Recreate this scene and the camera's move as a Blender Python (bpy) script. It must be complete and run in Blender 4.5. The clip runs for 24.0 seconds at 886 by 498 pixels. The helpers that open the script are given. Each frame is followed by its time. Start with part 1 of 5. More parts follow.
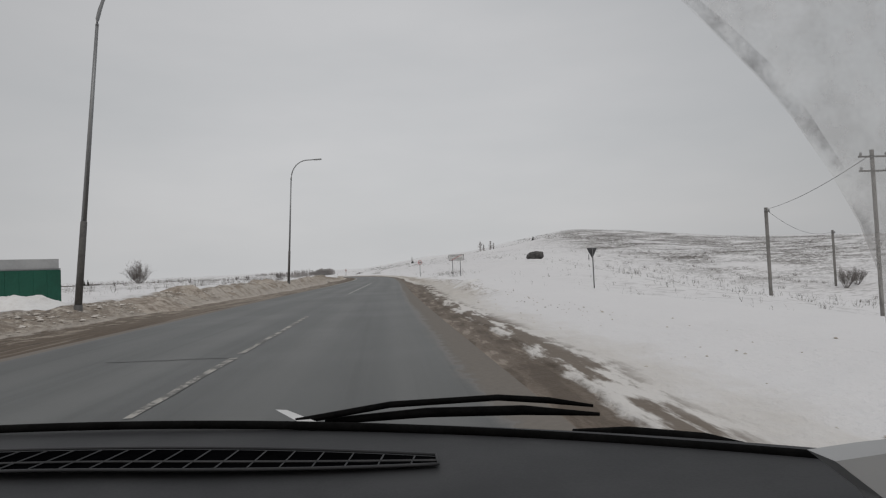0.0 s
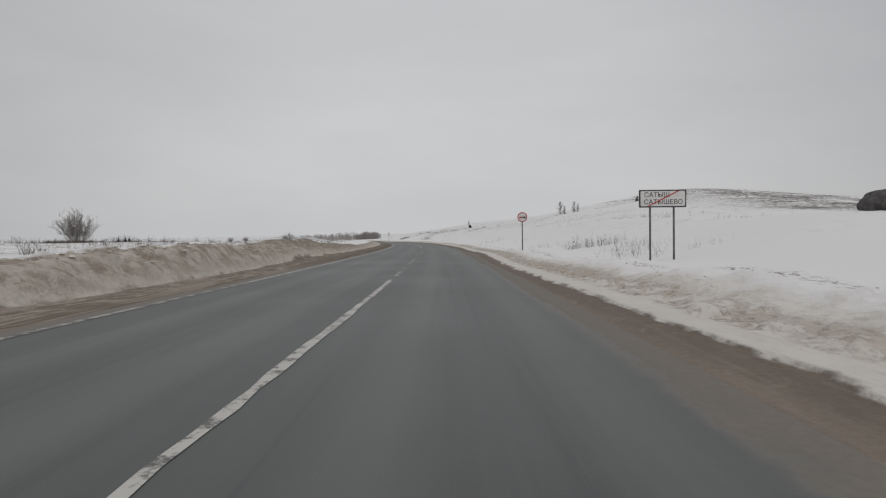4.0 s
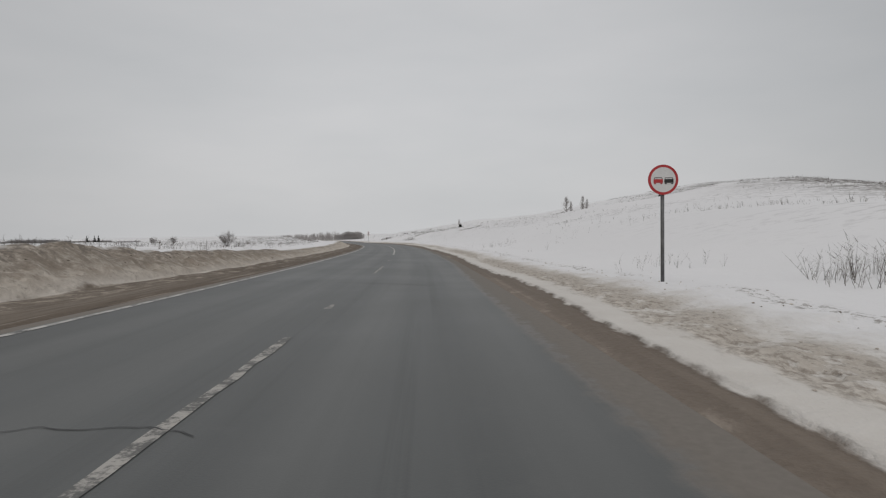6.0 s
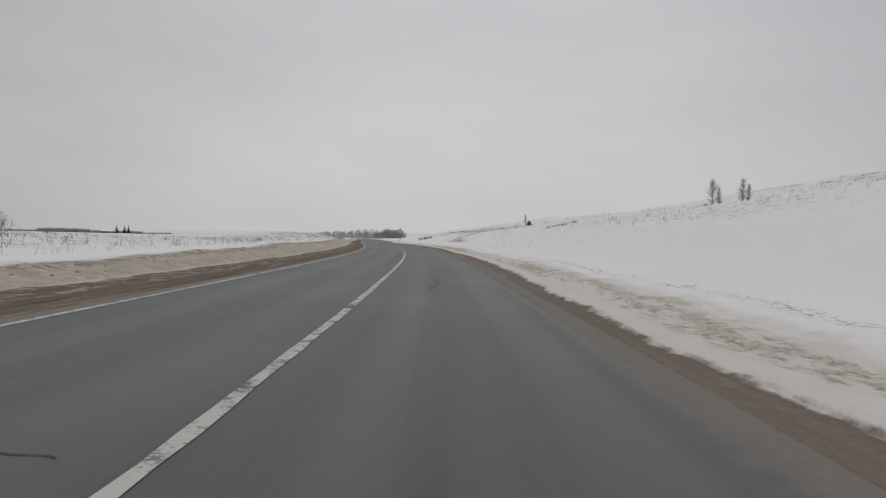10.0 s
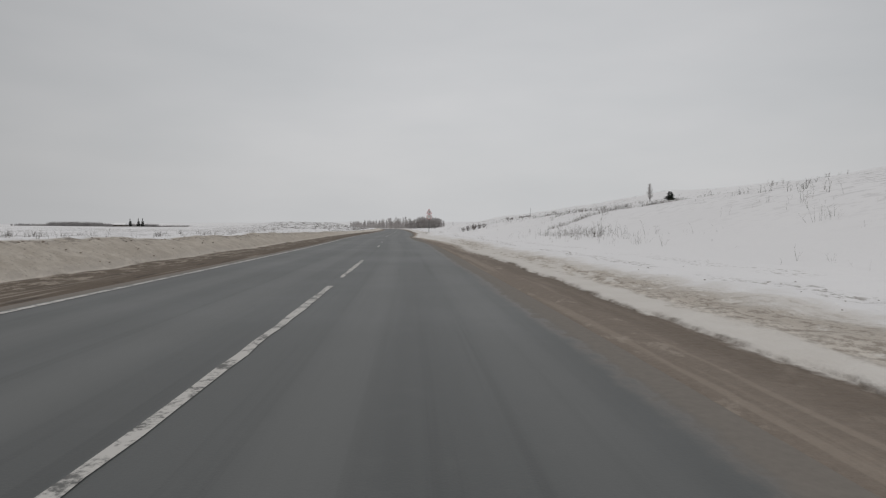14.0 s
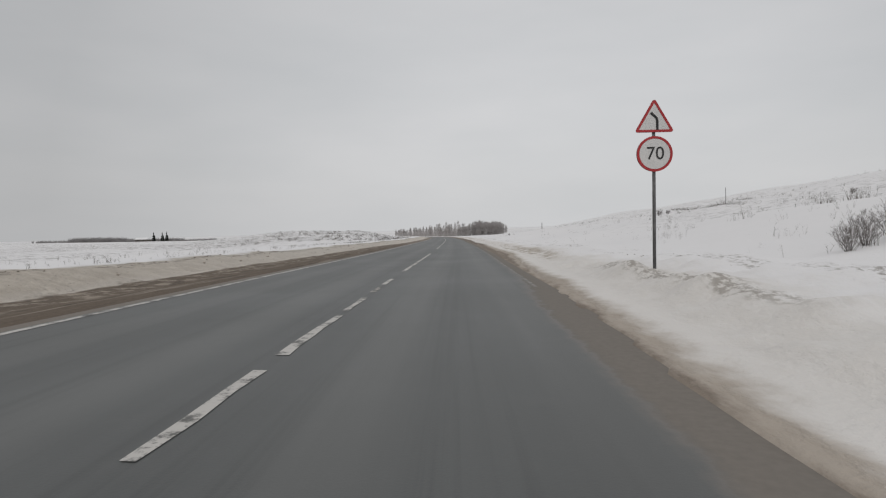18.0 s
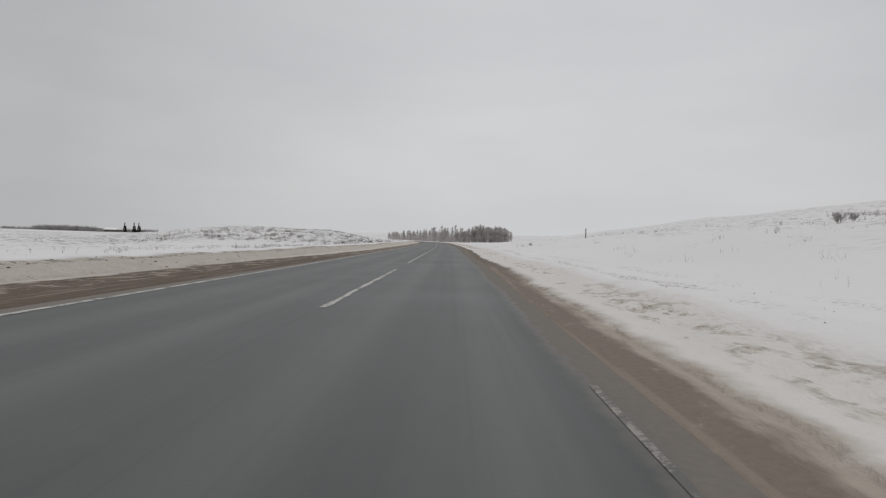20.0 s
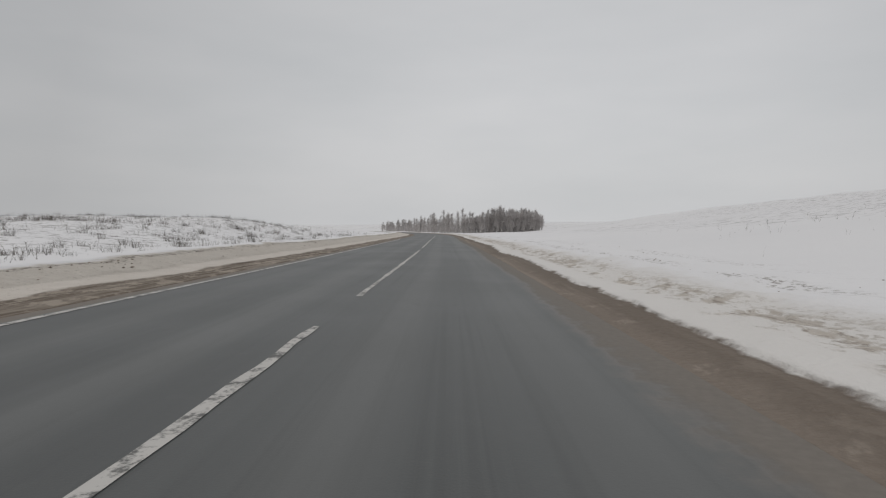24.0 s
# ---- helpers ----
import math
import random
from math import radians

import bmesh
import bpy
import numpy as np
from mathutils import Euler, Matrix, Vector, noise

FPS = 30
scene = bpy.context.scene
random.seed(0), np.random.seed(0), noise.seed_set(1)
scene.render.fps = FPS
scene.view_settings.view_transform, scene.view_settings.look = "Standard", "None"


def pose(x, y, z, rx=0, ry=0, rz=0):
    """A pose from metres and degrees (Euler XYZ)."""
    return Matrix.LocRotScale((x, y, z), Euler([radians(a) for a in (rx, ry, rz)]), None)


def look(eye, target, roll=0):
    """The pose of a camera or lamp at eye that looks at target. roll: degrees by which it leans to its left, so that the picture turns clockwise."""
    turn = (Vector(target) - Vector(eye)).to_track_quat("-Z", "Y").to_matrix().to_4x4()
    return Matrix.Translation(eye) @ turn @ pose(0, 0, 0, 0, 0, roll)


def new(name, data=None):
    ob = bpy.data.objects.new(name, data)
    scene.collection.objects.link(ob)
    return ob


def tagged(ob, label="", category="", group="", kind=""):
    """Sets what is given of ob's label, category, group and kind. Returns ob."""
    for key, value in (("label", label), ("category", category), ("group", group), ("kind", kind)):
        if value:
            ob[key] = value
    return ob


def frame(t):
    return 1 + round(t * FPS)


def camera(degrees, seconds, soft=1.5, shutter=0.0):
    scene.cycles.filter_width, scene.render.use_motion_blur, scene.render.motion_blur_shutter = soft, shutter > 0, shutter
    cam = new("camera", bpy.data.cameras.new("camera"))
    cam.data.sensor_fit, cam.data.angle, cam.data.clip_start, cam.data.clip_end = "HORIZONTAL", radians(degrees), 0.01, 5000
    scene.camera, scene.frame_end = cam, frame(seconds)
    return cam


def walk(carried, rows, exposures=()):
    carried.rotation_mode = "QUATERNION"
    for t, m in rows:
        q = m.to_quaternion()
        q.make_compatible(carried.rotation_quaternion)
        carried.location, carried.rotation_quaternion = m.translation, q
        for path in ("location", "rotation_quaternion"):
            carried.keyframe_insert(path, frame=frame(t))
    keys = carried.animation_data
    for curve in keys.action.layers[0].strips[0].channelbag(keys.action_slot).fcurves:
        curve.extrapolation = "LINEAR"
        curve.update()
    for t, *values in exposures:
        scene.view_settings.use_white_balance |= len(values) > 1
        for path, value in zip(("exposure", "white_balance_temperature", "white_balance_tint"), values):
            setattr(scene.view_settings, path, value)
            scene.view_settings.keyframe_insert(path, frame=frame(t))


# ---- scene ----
cam = camera(72.88, 24.0, 1.2)
PATH = [
    (0, (0.000, -0.000, 1.153), (2.257, 19.860, 1.843), -2.45),
    (0.5, (-0.025, 6.382, 1.115), (1.843, 26.292, 1.451), -2.74),
    (1, (-0.029, 12.616, 1.093), (1.359, 32.561, 0.565), -0.26),
    (1.5, (-0.054, 18.720, 1.139), (0.888, 38.686, 0.460), -0.13),
    (2, (-0.060, 25.069, 1.129), (0.509, 45.053, 0.599), -0.64),
    (2.5, (-0.004, 31.477, 1.107), (0.540, 51.468, 0.873), -0.41),
    (4.5, (0.582, 56.207, 1.108), (1.157, 76.194, 0.666), -0.70),
    (5, (0.843, 62.578, 1.128), (1.454, 82.563, 0.648), -0.05),
    (5.5, (1.088, 69.192, 1.135), (2.034, 89.168, 0.868), 0.10),
    (6, (1.329, 75.649, 1.201), (2.319, 95.621, 0.832), -0.50),
    (6.5, (1.534, 82.088, 1.121), (2.386, 102.055, 0.349), -0.82),
    (7, (1.651, 88.788, 1.090), (2.133, 108.767, 0.307), -2.17),
    (7.5, (1.682, 95.683, 1.104), (1.669, 115.683, 0.943), -0.01),
    (8, (1.652, 102.617, 1.125), (1.257, 122.613, 1.037), -0.13),
    (8.5, (1.574, 109.472, 1.134), (1.154, 129.466, 0.874), -0.23),
    (9, (1.457, 116.605, 1.143), (1.033, 136.595, 0.672), -0.11),
    (9.5, (1.273, 123.606, 1.135), (0.757, 143.594, 0.669), 0.79),
    (10, (1.012, 130.736, 1.136), (0.436, 150.725, 0.797), 1.32),
    (10.5, (0.673, 138.023, 1.131), (-0.180, 158.003, 0.828), 2.06),
    (12.5, (-1.278, 168.912, 1.130), (-2.887, 188.842, 0.717), 0.47),
    (13, (-2.003, 177.037, 1.152), (-3.682, 196.965, 0.870), 0.93),
    (13.5, (-2.835, 185.241, 1.130), (-4.591, 205.157, 0.586), 0.42),
    (14, (-3.789, 193.371, 1.130), (-5.702, 213.267, 0.410), 0.50),
    (14.5, (-4.914, 201.486, 1.138), (-7.055, 221.366, 0.674), 0.76),
    (15, (-6.192, 209.545, 1.142), (-8.745, 229.377, 0.725), 0.52),
    (15.5, (-7.602, 217.578, 1.151), (-10.479, 237.365, 0.686), 0.47),
    (16, (-9.054, 225.659, 1.152), (-12.552, 245.347, 0.802), 2.53),
    (16.5, (-10.586, 233.858, 1.118), (-14.605, 253.440, 0.466), 2.16),
    (17, (-12.153, 242.225, 1.151), (-16.157, 261.798, 0.222), 1.64),
    (17.5, (-13.657, 250.851, 1.168), (-17.442, 270.426, -0.411), 1.24),
    (18, (-15.100, 259.881, 1.066), (-18.710, 279.547, 0.587), -0.93),
    (18.5, (-16.404, 268.854, 1.139), (-19.959, 288.509, 0.118), 0.71),
    (19, (-17.669, 277.790, 1.168), (-20.983, 297.505, 0.561), 1.33),
    (19.5, (-18.928, 286.592, 1.136), (-22.360, 306.293, 0.831), 1.75),
    (21.5, (-24.192, 319.462, 1.114), (-28.058, 339.081, 0.735), 1.23),
    (22, (-25.725, 327.663, 1.113), (-29.717, 347.247, 0.401), 1.66),
    (22.5, (-27.315, 335.992, 1.129), (-31.362, 355.562, 0.328), 1.24),
    (23, (-28.842, 344.189, 1.158), (-32.789, 363.769, 0.129), -0.23),
    (23.5, (-30.264, 352.221, 1.138), (-34.018, 371.863, 0.798), 1.22),
    (24, (-31.504, 359.986, 1.127), (-35.166, 379.637, 0.484), 0.24),
]
walk(cam, [(t, look(eye, target, roll)) for t, eye, target, roll in PATH], [(0, -0.06), (1, -0.13), (2, 0.0), (10, 0.0), (16, 0.02), (18, 0.1), (19.5, 0.1), (22, 0.05), (24, 0.03)])

# ---- world, sun ----
world = bpy.data.worlds.new("overcast_sky")
scene.world = world
world.use_nodes = True
wn, wl = world.node_tree.nodes, world.node_tree.links
wn.clear()
w_out = wn.new("ShaderNodeOutputWorld")
w_bg = wn.new("ShaderNodeBackground")
w_sky = wn.new("ShaderNodeTexSky")
w_sky.sky_type = "NISHITA"
w_sky.sun_disc = False
w_sky.sun_elevation = radians(22)
w_sky.sun_rotation = radians(200)
w_sky.dust_density = 6.0
w_dim = wn.new("ShaderNodeMix")
w_dim.data_type = "RGBA"
w_dim.blend_type = "MULTIPLY"
w_dim.inputs[0].default_value = 1.0
w_dim.inputs[7].default_value = (0.09, 0.09, 0.09, 1)
wl.new(w_sky.outputs[0], w_dim.inputs[6])
# the cloud deck: soft streaks, brighter towards the zenith
w_tc = wn.new("ShaderNodeTexCoord")
w_map = wn.new("ShaderNodeMapping")
w_map.inputs["Scale"].default_value = (1.3, 1.3, 4.5)
wl.new(w_tc.outputs["Generated"], w_map.inputs[0])
w_noise = wn.new("ShaderNodeTexNoise")
w_noise.inputs["Scale"].default_value = 1.6
w_noise.inputs["Detail"].default_value = 5
w_noise.inputs["Roughness"].default_value = 0.5
wl.new(w_map.outputs[0], w_noise.inputs[0])
w_ramp = wn.new("ShaderNodeValToRGB")
w_ramp.color_ramp.elements[0].position = 0.30
w_ramp.color_ramp.elements[0].color = (0.528, 0.536, 0.546, 1)
w_ramp.color_ramp.elements[1].position = 0.70
w_ramp.color_ramp.elements[1].color = (0.598, 0.597, 0.604, 1)
wl.new(w_noise.outputs[0], w_ramp.inputs[0])
w_sep = wn.new("ShaderNodeSeparateXYZ")
wl.new(w_tc.outputs["Generated"], w_sep.inputs[0])
w_up = wn.new("ShaderNodeMapRange")
w_up.inputs["From Min"].default_value = 0.35
w_up.inputs["From Max"].default_value = 1.0
w_up.inputs["To Min"].default_value = 1.0
w_up.inputs["To Max"].default_value = 1.25
wl.new(w_sep.outputs[2], w_up.inputs["Value"])
w_lift = wn.new("ShaderNodeMix")
w_lift.data_type = "RGBA"
w_lift.blend_type = "MULTIPLY"
w_lift.inputs[0].default_value = 1.0
# sky colour dimmed towards the sides, standing in for lens vignetting
w_ahead = wn.new("ShaderNodeMapRange")
w_ahead.inputs["From Min"].default_value = 0.72
w_ahead.inputs["From Max"].default_value = 1.0
w_ahead.inputs["To Min"].default_value = 0.80
w_ahead.inputs["To Max"].default_value = 1.07
wl.new(w_sep.outputs[1], w_ahead.inputs["Value"])
w_vignette = wn.new("ShaderNodeMix")
w_vignette.data_type = "RGBA"
w_vignette.blend_type = "MULTIPLY"
w_vignette.inputs[0].default_value = 1.0
wl.new(w_ramp.outputs[0], w_vignette.inputs[6])
wl.new(w_ahead.outputs[0], w_vignette.inputs[7])
wl.new(w_vignette.outputs[2], w_lift.inputs[6])
wl.new(w_up.outputs[0], w_lift.inputs[7])
w_mix = wn.new("ShaderNodeMix")
w_mix.data_type = "RGBA"
w_mix.inputs[0].default_value = 0.93
wl.new(w_dim.outputs[2], w_mix.inputs[6])
wl.new(w_lift.outputs[2], w_mix.inputs[7])
wl.new(w_mix.outputs[2], w_bg.inputs[0])
w_bg.inputs[1].default_value = 1.0
wl.new(w_bg.outputs[0], w_out.inputs[0])

sun_data = bpy.data.lights.new("sun", "SUN")
sun_data.energy = 0.5
sun_data.angle = radians(40)
sun_data.color = (1.0, 0.97, 0.93)
sun = new("sun", sun_data)
sun.matrix_world = look((0, 0, 200), (-60, 120, 0))

# ---- materials ----


class Mat:
    """A small helper round a Principled node tree."""

    def __init__(self, name, rough=0.8, spec=0.3, metal=0.0):
        self.m = bpy.data.materials.new(name)
        self.m.use_nodes = True
        self.nt = self.m.node_tree
        self.b = self.nt.nodes["Principled BSDF"]
        self.b.inputs["Roughness"].default_value = rough
        self.b.inputs["Specular IOR Level"].default_value = spec
        self.b.inputs["Metallic"].default_value = metal

    def n(self, kind, **values):
        node = self.nt.nodes.new("ShaderNode" + kind)
        for key, value in values.items():
            node.inputs[key].default_value = value
        return node

    def link(self, a, b):
        self.nt.links.new(a, b)

    def coords(self, kind="Object", scale=(1, 1, 1)):
        tc, mp = self.n("TexCoord"), self.n("Mapping")
        mp.inputs["Scale"].default_value = scale
        self.link(tc.outputs[kind], mp.inputs[0])
        return mp.outputs[0]

    def noise(self, vec, scale, detail=4.0, rough=0.55):
        node = self.n("TexNoise", Scale=scale, Detail=detail, Roughness=rough)
        self.link(vec, node.inputs[0])
        return node.outputs[0]

    def math(self, op, a, b=0.0, c=0.0):
        node = self.n("Math")
        node.operation = op
        for k, v in enumerate((a, b, c)):
            if isinstance(v, (int, float)):
                node.inputs[k].default_value = v
            else:
                self.link(v, node.inputs[k])
        return node.outputs[0]

    def step(self, v, lo, hi):
        node = self.n("MapRange")
        node.interpolation_type = "SMOOTHSTEP"
        self.link(v, node.inputs["Value"])
        node.inputs["From Min"].default_value = lo
        node.inputs["From Max"].default_value = hi
        return node.outputs[0]

    def mix(self, f, a, b):
        node = self.n("Mix")
        node.data_type = "RGBA"
        for slot, v in ((0, f), (6, a), (7, b)):
            if isinstance(v, (int, float)):
                node.inputs[slot].default_value = v
            elif isinstance(v, tuple):
                node.inputs[slot].default_value = (*v, 1.0)
            else:
                self.link(v, node.inputs[slot])
        return node.outputs[2]

    def color(self, c):
        if isinstance(c, tuple):
            self.b.inputs["Base Color"].default_value = (*c, 1)
        else:
            self.link(c, self.b.inputs["Base Color"])
        return self

    def bump(self, h, strength=0.3, distance=0.05):
        node = self.n("Bump", Strength=strength, Distance=distance)
        self.link(h, node.inputs["Height"])
        self.link(node.outputs[0], self.b.inputs["Normal"])
        return self


def two_tone(name, a, b, scale=3.0, fine=30.0, rough=0.8, spec=0.3, metal=0.0, bump=0.2, dist=0.01):
    """Two colours mixed by a coarse and a fine noise, with some relief."""
    m = Mat(name, rough, spec, metal)
    v = m.coords()
    n1, n2 = m.noise(v, scale), m.noise(v, fine, 3)
    f = m.step(m.math("ADD", m.math("MULTIPLY", n1, 0.65), m.math("MULTIPLY", n2, 0.35)), 0.35, 0.65)
    m.color(m.mix(f, a, b)).bump(n2, bump, dist)
    return m.m


def ground_material():
    """Snow from the asphalt outwards: brown grit, slush, ploughed snow, clean snow. The map 'lane' holds metres across and along."""
    m = Mat("roadside_snow", 0.86, 0.2)
    uv = m.n("UVMap")
    uv.uv_map = "lane"
    sep = m.n("SeparateXYZ")
    m.link(uv.outputs[0], sep.inputs[0])
    across, along = sep.outputs[0], sep.outputs[1]
    wv = m.coords("Object")

    def lane_noise(sx, sy, turn=0.0, detail=5, rough=0.62):
        mp = m.n("Mapping")
        mp.inputs["Scale"].default_value = (sx, sy, 1)
        mp.inputs["Rotation"].default_value = (0, 0, radians(turn))
        m.link(uv.outputs[0], mp.inputs[0])
        return m.noise(mp.outputs[0], 1.0, detail, rough)

    def off(v, k):
        return m.math("MULTIPLY", m.math("SUBTRACT", v, 0.5), k)

    def inv(v):
        return m.math("SUBTRACT", 1.0, v)

    def times(*vs):
        out = vs[0]
        for v in vs[1:]:
            out = m.math("MULTIPLY", out, v)
        return out

    def window(v, a, b, c, d):
        return times(m.step(v, a, b), inv(m.step(v, c, d)))

    n_big, n_mid, n_fine = m.noise(wv, 0.06, 4), m.noise(wv, 1.7, 6, 0.62), m.noise(wv, 14.0, 4, 0.6)
    n_clod = m.noise(wv, 4.5, 5, 0.72)
    n_sway, n_streak, n_line = lane_noise(0.15, 0.14, 0, 3), lane_noise(1.6, 0.55, 6), lane_noise(7.0, 0.16)
    n_thin, n_patch = lane_noise(5.0, 0.42), lane_noise(2.8, 0.75, 14, 6, 0.66)

    n_tooth, n_clot, n_crumb = lane_noise(2.4, 1.5, 32, 6, 0.62), lane_noise(2.6, 1.3, -24, 6, 0.68), lane_noise(9.0, 5.0, 20, 4, 0.7)

    # clean snow, with withered grass in broken rows over the hill and loose tufts elsewhere
    snow = m.mix(n_big, (0.76, 0.755, 0.765), (0.835, 0.826, 0.832))
    snow = m.mix(m.step(n_fine, 0.62, 0.78), snow, (0.68, 0.672, 0.675))
    n_row = m.noise(m.coords("Object", (0.09, 0.07, 3.4)), 1.0, 6, 0.72)
    n_tuft = m.noise(m.coords("Object", (1.5, 1.5, 4.0)), 1.0, 6, 0.74)
    n_dash = m.noise(m.coords("Object", (0.55, 1.5, 6.0)), 1.0, 5, 0.68)
    rows = m.step(m.math("ADD", m.math("MULTIPLY", n_row, 0.42), m.math("MULTIPLY", n_tuft, 0.58)), 0.455, 0.535)
    beyond = m.math("MULTIPLY", m.math("MAXIMUM", m.math("SUBTRACT", along, 190.0), 0.0), 0.35)
    crown = times(m.step(m.math("SUBTRACT", m.math("ADD", across, off(n_big, 24.0)), beyond), 38.0, 54.0), inv(m.step(m.math("ADD", along, off(n_big, 60.0)), 195.0, 230.0)), m.step(along, 60.0, 95.0))
    rise = times(inv(m.step(across, -15.0, -11.0)), m.step(along, 355.0, 375.0), inv(m.step(along, 430.0, 480.0)), m.step(n_tuft, 0.53, 0.62))
    loose = times(m.step(n_dash, 0.51, 0.62), m.step(m.noise(wv, 0.03, 4), 0.43, 0.54), m.step(m.math("ABSOLUTE", across), 11.0, 24.0))
    field = times(m.step(n_dash, 0.48, 0.60), inv(m.step(across, -34.0, -13.0)), m.step(m.noise(wv, 0.09, 5, 0.65), 0.42, 0.58), inv(m.step(along, 340.0, 380.0)))
    loose = m.math("MAXIMUM", loose, times(field, 0.95))
    weed = m.math("MAXIMUM", times(rows, crown, m.step(m.noise(wv, 0.075, 5, 0.6), 0.36, 0.52), 0.95), m.math("MAXIMUM", times(loose, m.math("ADD", 0.42, m.math("MULTIPLY", inv(m.step(across, -45.0, -22.0)), 0.4))), times(rise, 0.75)))
    snow = m.mix(weed, snow, (0.125, 0.112, 0.100))

    grit = m.mix(n_fine, (0.090, 0.070, 0.055), (0.175, 0.140, 0.108))
    grit = m.mix(times(m.step(n_line, 0.53, 0.66), 0.75), grit, (0.31, 0.27, 0.225))
    grit = m.mix(times(m.step(n_thin, 0.55, 0.64), 0.65), grit, (0.062, 0.050, 0.041))
    # bank face: dirty snow, with shadows between lumps painted in as darker tan
    cream = m.mix(m.step(n_mid, 0.34, 0.64), (0.36, 0.303, 0.248), (0.60, 0.542, 0.475))
    cream = m.mix(times(m.step(n_clod, 0.52, 0.66), 0.55), cream, (0.22, 0.186, 0.156))
    cream = m.mix(times(m.step(along, 100.0, 170.0), 0.55), cream, (0.60, 0.546, 0.475))
    cream = m.mix(times(inv(m.step(along, 16.0, 30.0)), m.step(n_clod, 0.38, 0.56), 0.7), cream, (0.24, 0.20, 0.165))
    cream = m.mix(times(m.step(along, 262.0, 292.0), 0.6), cream, (0.68, 0.642, 0.592))
    cream = m.mix(times(m.step(n_fine, 0.62, 0.78), 0.6), cream, (0.36, 0.31, 0.26))
    cream = m.mix(times(window(along, 22.0, 34.0, 60.0, 85.0), m.step(n_mid, 0.40, 0.58), 0.65), cream, (0.60, 0.555, 0.508))
    dark = (0.155, 0.128, 0.104)

    # the far side: grit shoulder, pale foot, tan face, clods along the crest
    d_l = m.math("ADD", m.math("SUBTRACT", -3.9, across), off(n_sway, 0.5))
    near = m.math("SUBTRACT", times(m.step(along, 24.0, 40.0), inv(m.step(along, 70.0, 84.0))), times(window(along, 76.0, 86.0, 94.0, 104.0), 0.45))
    d_l = m.math("ADD", d_l, m.math("MULTIPLY", near, 0.5))
    broad = m.math("SUBTRACT", 0.38, m.math("MULTIPLY", m.step(along, 312.0, 345.0), 0.85))
    early = times(inv(m.step(m.math("ADD", along, off(n_big, 60.0)), 55.0, 100.0)), m.step(along, 14.0, 30.0))
    old = m.mix(m.step(n_line, 0.47, 0.56), (0.37, 0.325, 0.275), dark)
    grit_l = m.mix(times(m.step(along, 320.0, 350.0), m.step(n_line, 0.42, 0.55), 0.5), grit, (0.33, 0.288, 0.242))
    shoulder = m.mix(times(early, m.step(d_l, 0.15, 0.5), 0.65), grit_l, old)
    inner = m.math("SUBTRACT", d_l, broad)
    shoulder = m.mix(times(window(inner, 0.45, 0.9, 2.0, 2.4), m.step(n_clot, 0.50, 0.58), 0.6), shoulder, (0.41, 0.357, 0.298))
    shoulder = m.mix(times(window(inner, 0.9, 1.3, 2.0, 2.4), m.step(n_crumb, 0.52, 0.62), 0.55), shoulder, (0.088, 0.070, 0.056))
    left = m.mix(m.step(m.math("SUBTRACT", m.math("ADD", d_l, m.math("ADD", off(n_streak, 0.8), off(n_patch, 0.5))), broad), 1.65, 1.85), shoulder, m.mix(n_mid, (0.50, 0.455, 0.405), (0.66, 0.615, 0.565)))
    left = m.mix(times(m.step(m.math("ADD", d_l, off(n_mid, 0.9)), 2.0, 2.6), 0.95), left, cream)
    left = m.mix(times(window(m.math("ADD", d_l, off(n_mid, 0.7)), 2.65, 2.95, 4.1, 4.5), window(along, 76.0, 90.0, 112.0, 130.0), m.step(n_clod, 0.28, 0.56), 0.65), left, (0.235, 0.196, 0.157))
    left = m.mix(times(window(m.math("ADD", d_l, off(n_mid, 0.9)), 3.3, 3.6, 3.9, 4.2), m.step(n_clod, 0.47, 0.58), 0.8), left, (0.20, 0.175, 0.15))
    left = m.mix(times(window(d_l, 0.2, 0.6, 3.4, 4.0), m.step(n_fine, 0.55, 0.68), m.step(n_clod, 0.42, 0.62), 0.5), left, (0.17, 0.142, 0.116))
    left = m.mix(m.step(m.math("ADD", d_l, off(n_mid, 1.4)), 3.9, 4.5), left, snow)

    # the near side: a flat brown band, a pale strip with a ragged rim, a trodden tan strip, clots along the berm, then snow
    dr = m.n("UVMap")
    dr.uv_map = "drift"
    dsep = m.n("SeparateXYZ")
    m.link(dr.outputs[0], dsep.inputs[0])
    d_r = dsep.outputs[0]
    n_rut, n_long = lane_noise(5.0, 0.10, 0.6, 4, 0.55), lane_noise(0.3, 0.045, 0, 2)
    start = inv(m.step(m.math("ADD", along, off(n_big, 20.0)), 40.0, 60.0))
    rim = m.math("ADD", d_r, off(n_tooth, 0.42))
    soft = window(along, 205.0, 235.0, 300.0, 330.0)
    band_r = m.mix(n_fine, (0.172, 0.142, 0.117), (0.255, 0.215, 0.180))
    band_r = m.mix(times(m.step(n_rut, 0.50, 0.62), 0.55), band_r, (0.31, 0.264, 0.220))
    band_r = m.mix(times(m.step(n_clot, 0.56, 0.66), 0.5), band_r, (0.38, 0.33, 0.28))
    band_r = m.mix(times(m.step(rim, 3.45, 3.75), inv(soft), 0.55), band_r, m.mix(n_fine, (0.110, 0.088, 0.070), (0.165, 0.134, 0.108)))
    pale = m.mix(n_mid, (0.57, 0.535, 0.495), (0.70, 0.675, 0.642))
    pale = m.mix(times(m.math("MAXIMUM", m.step(along, 225.0, 247.0), inv(m.step(along, 14.0, 24.0))), 0.65), pale, (0.745, 0.728, 0.712))
    n_slant = lane_noise(3.2, 0.55, -9, 6, 0.62)
